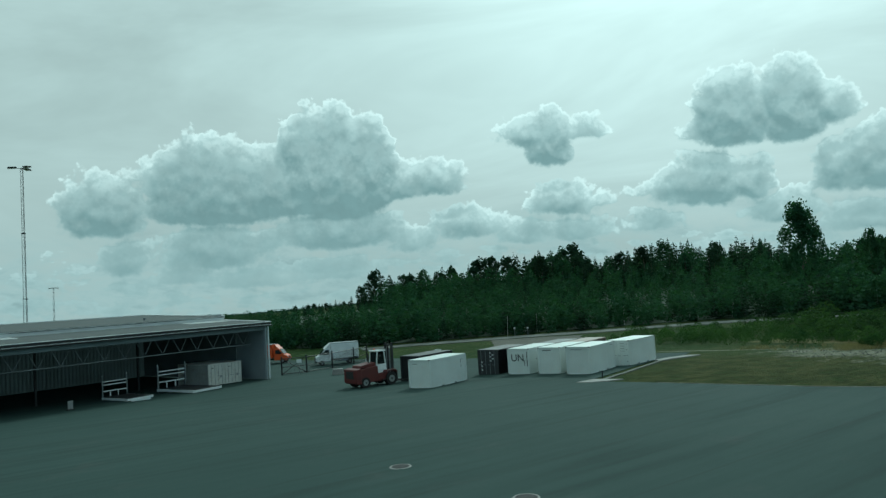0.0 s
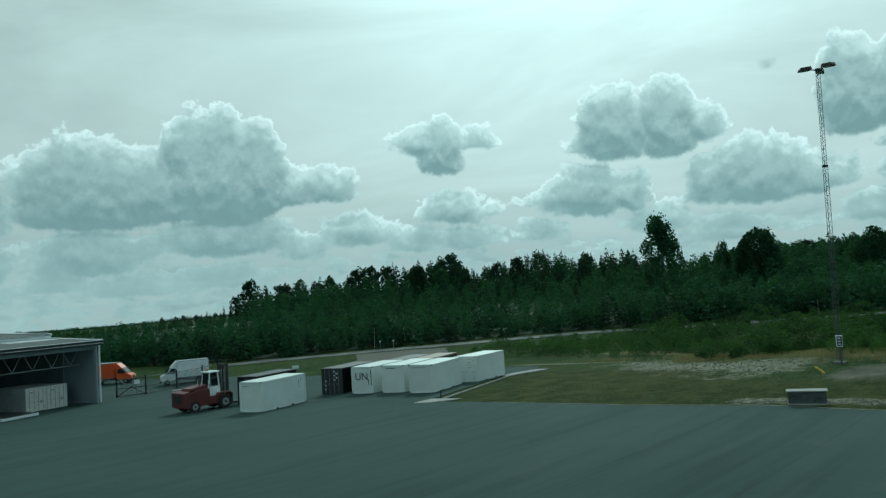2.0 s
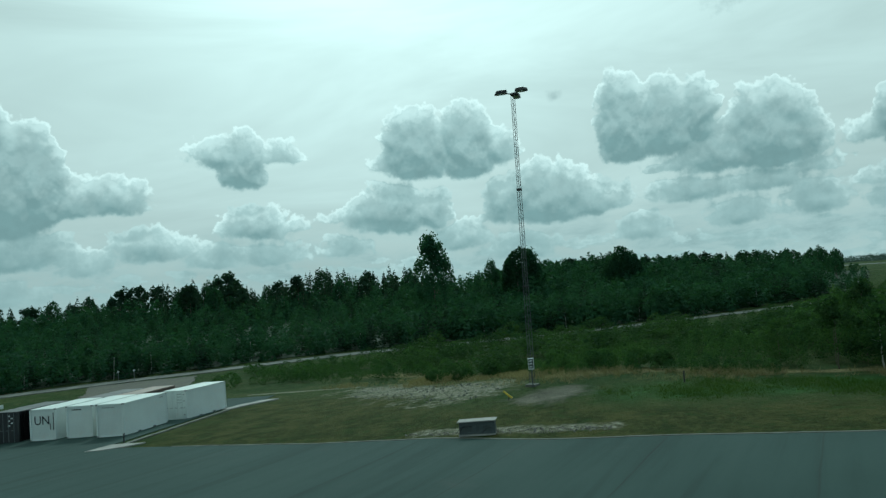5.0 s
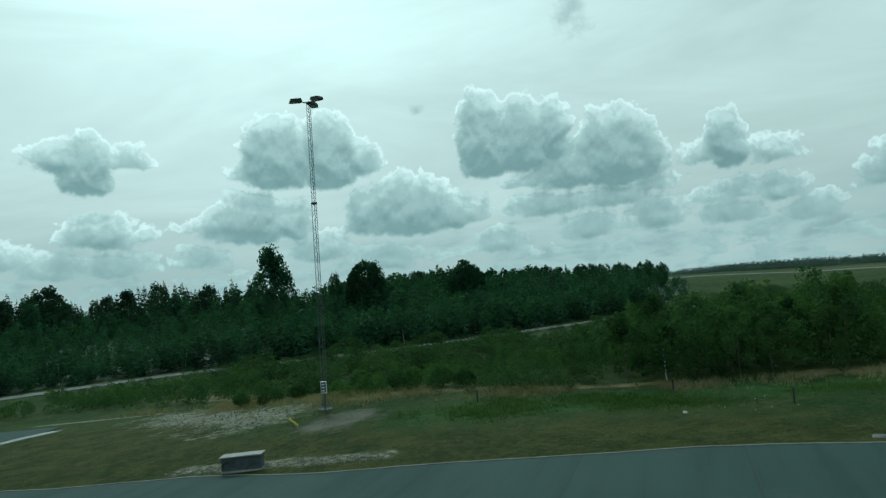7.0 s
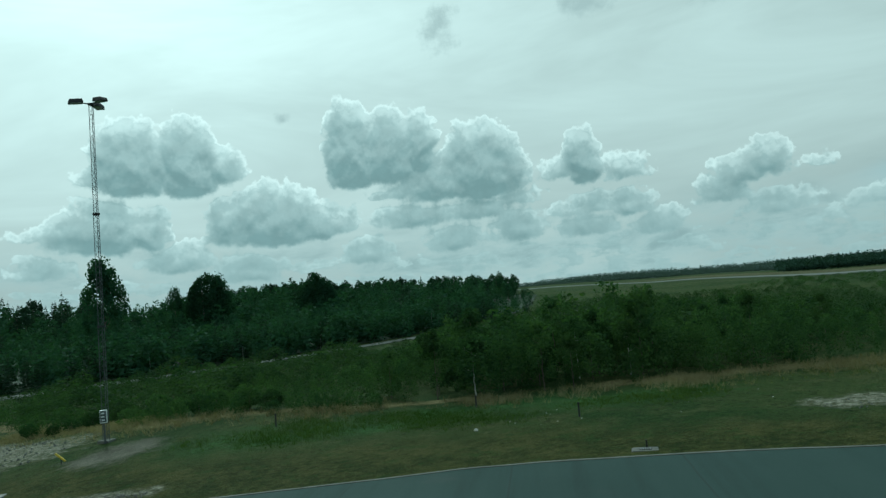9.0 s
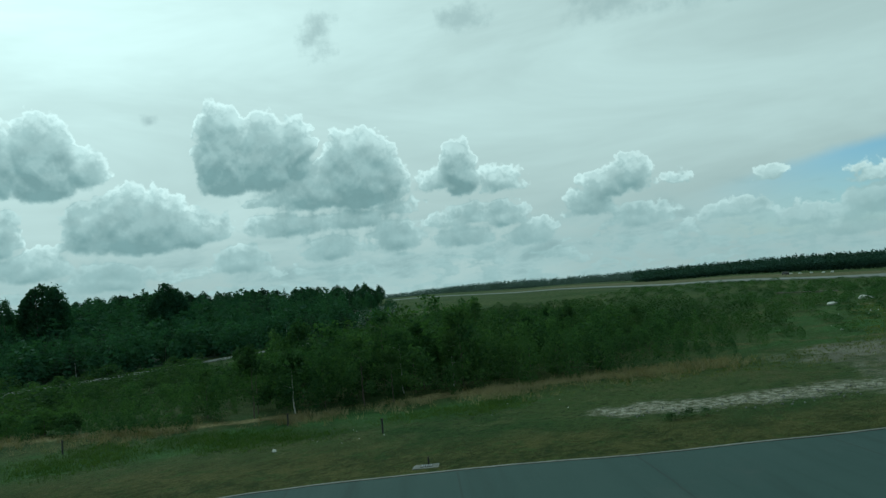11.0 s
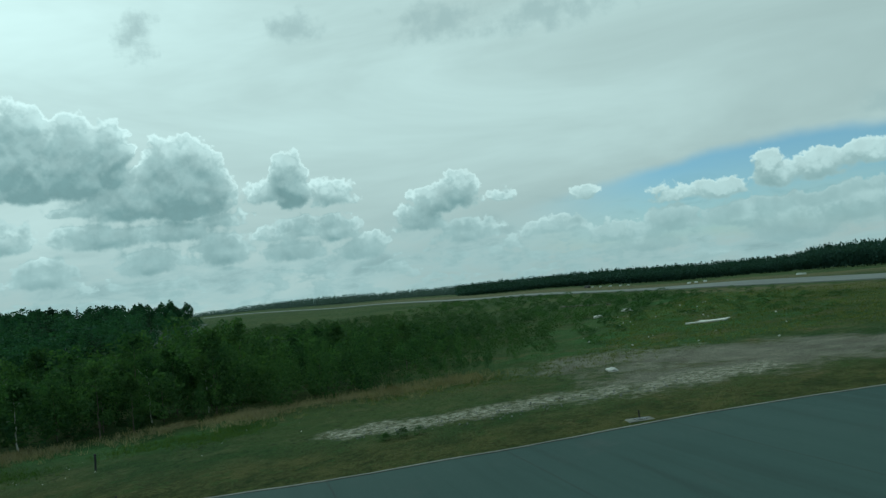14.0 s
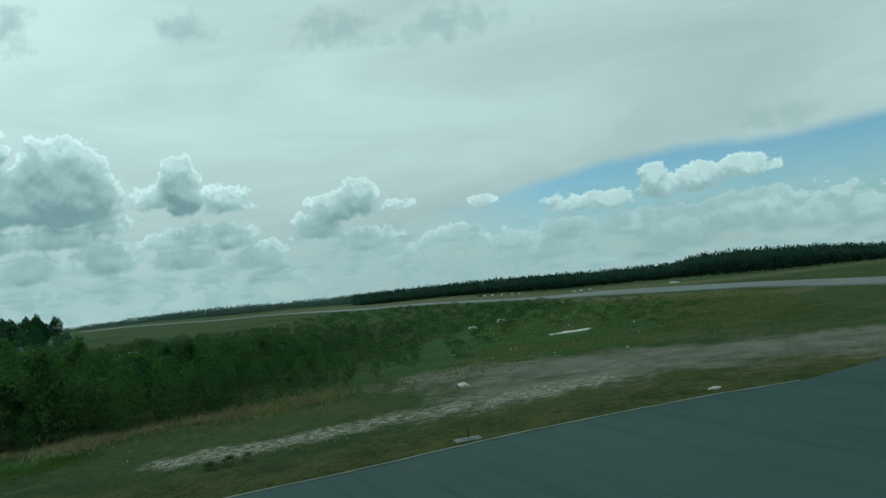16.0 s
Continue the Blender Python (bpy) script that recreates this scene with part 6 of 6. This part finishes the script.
def pebbles(name, poly, n, sizes, mat, label, seed):
    rng = np.random.default_rng(seed)
    bm = bmesh.new()
    for x, y in spread_in(poly, n, 0.12, rng):
        s = rng.uniform(*sizes)
        m = pose(x, y, height(x, y) + s * 0.2, *rng.uniform(0, 360, 3)) @ Matrix.Diagonal((s, s * rng.uniform(0.6, 1), s * rng.uniform(0.35, 0.7), 1))
        bmesh.ops.create_icosphere(bm, subdivisions=1, radius=1.0, matrix=m)
    ob = new(name, mesh_of(bm, name, mat))
    return tagged(ob, label, "stones", kind="stuff")


def rubble(name, x, y, sizes, mat, label, seed):
    """A lump of broken stone."""
    rng = np.random.default_rng(seed)
    bm = bmesh.new()
    bmesh.ops.create_icosphere(bm, subdivisions=3, radius=1.0)
    for v in bm.verts:
        n = noise.noise(v.co * 1.3 + Vector((seed, 0, 0))) * 0.35 + noise.noise(v.co * 3.5 + Vector((seed, 5, 0))) * 0.15
        v.co *= 1 + n
        v.co.z = max(v.co.z, -0.35)
    for v in bm.verts:
        v.co = Vector((v.co.x * sizes[0], v.co.y * sizes[1], v.co.z * sizes[2]))
    ob = tagged(new(name, mesh_of(bm, name, mat)), label, "rock", "")
    put(ob, x, y, seed * 40.0, sizes[2] * 0.2)
    return ob


def make_drain(x, y, turn, label):
    root = thing("drain_cover", label, "drain", "drains along the verge")
    part("collar", prism([(-0.95, 0), (-0.8, 0.10), (0.8, 0.10), (0.95, 0)], -0.65, 0.65, 0.02), EDGING, root)
    part("grating", block((0.8, 0.7, 0.05), (0, 0, 0.12), 0.01), DARK, root)
    for k in range(5):
        part("grate_bar", block((0.05, 0.64, 0.03), (-0.3 + 0.15 * k, 0, 0.15)), GALV, root)
    part("marker_post", bar((0.1, 0.5, 0.0), (0.1, 0.5, 0.85), 0.05, 8), BLACK, root, "short black marker post")
    put(root, x, y, turn, -0.02)
    root.scale = (0.6, 0.5, 0.42)


def make_small_things():
    make_drain(48.9, 17.8, -60, "pale drain surround with a black marker post in grass")
    make_drain(58.2, -0.4, -62, "worn drain surround with a black marker post beside asphalt")
    for x, y in ((-2.41, 32.4), (2.41, 25.6)):
        root = thing("manhole_cover", "round manhole cover with a pale concrete ring", "manhole", "manholes in the apron")
        ring = bmesh.new()
        bmesh.ops.create_cone(ring, cap_ends=True, segments=32, radius1=0.50, radius2=0.485, depth=0.03)
        part("ring", ring, CONCRETE, root).matrix_basis = pose(0, 0, 0.055)
        lid = bmesh.new()
        bmesh.ops.create_cone(lid, cap_ends=True, segments=32, radius1=0.41, radius2=0.40, depth=0.03)
        part("lid", lid, BLACK, root).matrix_basis = pose(0, 0, 0.066)
        put(root, x, y, 0, 0.0)
    rubble("rock", 71.9, 2.65, (0.44, 0.30, 0.18), PALE, "pale broken rock on bare earth", 1)
    rubble("rock", 121.0, 7.6, (0.75, 0.5, 0.38), PALE, "large pale rock out on the field", 2)
    rubble("rock", 63.4, -10.4, (0.28, 0.18, 0.07), PALE, "flat pale stone on the verge", 3)
    rubble("rock", 116.0, 10.5, (0.7, 0.5, 0.25), PALE, "pale stones half sunk in field grass", 4)
    rubble("rock", 50.5, 28.5, (0.14, 0.11, 0.09), PALE, "small white stone in green grass", 6)
    sheet("concrete_slab", [(95.6, -0.4), (95.9, -3.9), (97.4, -4.4), (97.0, -2.6), (97.6, -1.6), (96.6, -1.2), (96.4, -0.2)], PALE, 0.10, "broken white concrete slab lying in the field", "slab", ragged=0.5, cell=2.0)
    sheet("concrete_slab", [(146.0, 21.4), (139.0, 12.5), (139.8, 12.2), (147.0, 21.0)], BROWN, 0.10, "long brown timber strip lying in the field", "slab", ragged=0.3, cell=4.0)
    y = thing("marker_board", "yellow tilted marker board on the mound", "marker")
    part("board", block((0.07, 0.7, 0.10), (0, 0, 0.38), 0.01, Matrix.Rotation(radians(38), 4, "X")), YELLOW, y)
    part("stake", bar((0.05, 0, -0.05), (0.05, 0, 0.4), 0.025, 6), DARK, y)
    put(y, 35.8, 45.7, 40)
    for x, yy in ((56.2, 33.6), (54.6, 24.8), (46.6, 41.4), (13.0, 62.0)):
        p = thing("marker_post", "short dark post standing in the grass", "post", "posts in the grass")
        part("post", bar((0, 0, -0.1), (0.03, 0, 0.70), 0.05, 8), DARK, p)
        part("cap", bar((0.03, 0, 0.70), (0.03, 0, 0.75), 0.06, 8), BLACK, p)
        put(p, x, yy)
    for x, yy in ((12.3, 131.2), (14.6, 130.6)):
        p = thing("road_sign", "small white round sign on a post by the track", "road sign", "signs by the track")
        part("pole", bar((0, 0, -0.1), (0, 0, 2.0), 0.04, 8), GALV, p)
        part("disc", bar((0, -0.03, 1.9), (0, 0.01, 1.9), 0.17, 12), TRIM, p)
        put(p, x, yy, 10)
    w = thing("white_board", "small white board in the grass by the track", "board")
    part("board", block((1.0, 0.08, 0.5), (0, 0, 0.75), 0.02), TRIM, w)
    part("pole", bar((0, 0.05, -0.1), (0, 0.05, 0.7), 0.04, 8), GALV, w)
    put(w, -1.5, 112.0, 0)
    pebbles("pebbles", [(32.6, 37.0), (35.6, 34.6), (36.2, 35.4), (33.0, 38.4), (30.0, 41.2), (28.0, 43.4), (27.4, 43.0), (29.8, 40.6)], 200, (0.03, 0.10), GRAVEL, "loose broken stone along the pavement's edge", 61)
    pebbles("pebbles", [(33.0, 74.0), (37.0, 78.0), (40.0, 70.0), (39.0, 60.0), (38.0, 50.0), (34.5, 47.5), (32.5, 52.0), (33.0, 60.0), (31.5, 68.0)], 260, (0.04, 0.11), TRACK, "scattered pale stones on thin grass", 62)
    pebbles("pebbles", [(59.5, 14.5), (60.5, 10.0), (63.3, 6.6), (65.7, 2.2), (67.2, -1.5), (65.6, -2.2), (62.8, 2.0), (60.2, 5.8), (58.0, 9.8), (57.4, 13.5)], 160, (0.03, 0.08), TRACK, "scattered pale stones on the gravel strip", 63)
    pebbles("pebbles", [(78, 4), (86, 8), (120, 12), (124, -4), (100, -16), (84, -14), (78, -6)], 45, (0.04, 0.14), PALE, "pale stones scattered in field grass", 64)
    pebbles("pebbles", [(54, 30), (62, 24), (64, 15), (60, 12), (55, 18), (50, 27)], 14, (0.02, 0.05), PALE, "small pale stones in green grass", 65)
    for x, yy in ((392, 58), (398, 55), (404, 51), (413, 47), (421, 44), (300, 8), (310, 6), (318, 3), (236, -22), (246, -24)):
        p = thing("runway_marker", "low white marker board beside the runway", "marker", "markers beside the runway")
        part("board", block((0.2, 1.3, 0.5), (0, 0, 0.55), 0.04), TRIM, p)
        part("stake", bar((0, -0.5, -0.1), (0, -0.5, 0.4), 0.06, 6), DARK, p)
        part("stake", bar((0, 0.5, -0.1), (0, 0.5, 0.4), 0.06, 6), DARK, p)
        put(p, x, yy, 15)
    v = thing("far_car", "small dark car parked far off by the runway", "car")
    part("body", prism([(-2.1, 0.3), (-2.1, 0.9), (-1.2, 1.0), (-0.7, 1.45), (0.8, 1.45), (1.3, 0.95), (2.1, 0.8), (2.1, 0.3)], -0.85, 0.85, 0.06), DARK, v)
    for a in (-1.3, 1.3):
        for b in (-0.8, 0.8):
            wheel(v, a, b, 0.32, 0.2, CASTING)
    put(v, 372.0, 57.0, 30, 0.1)


make_containers()
make_hangar()
make_hangar_things()
make_vehicles()
make_fence()
make_masts()
make_power_box()
make_small_things()
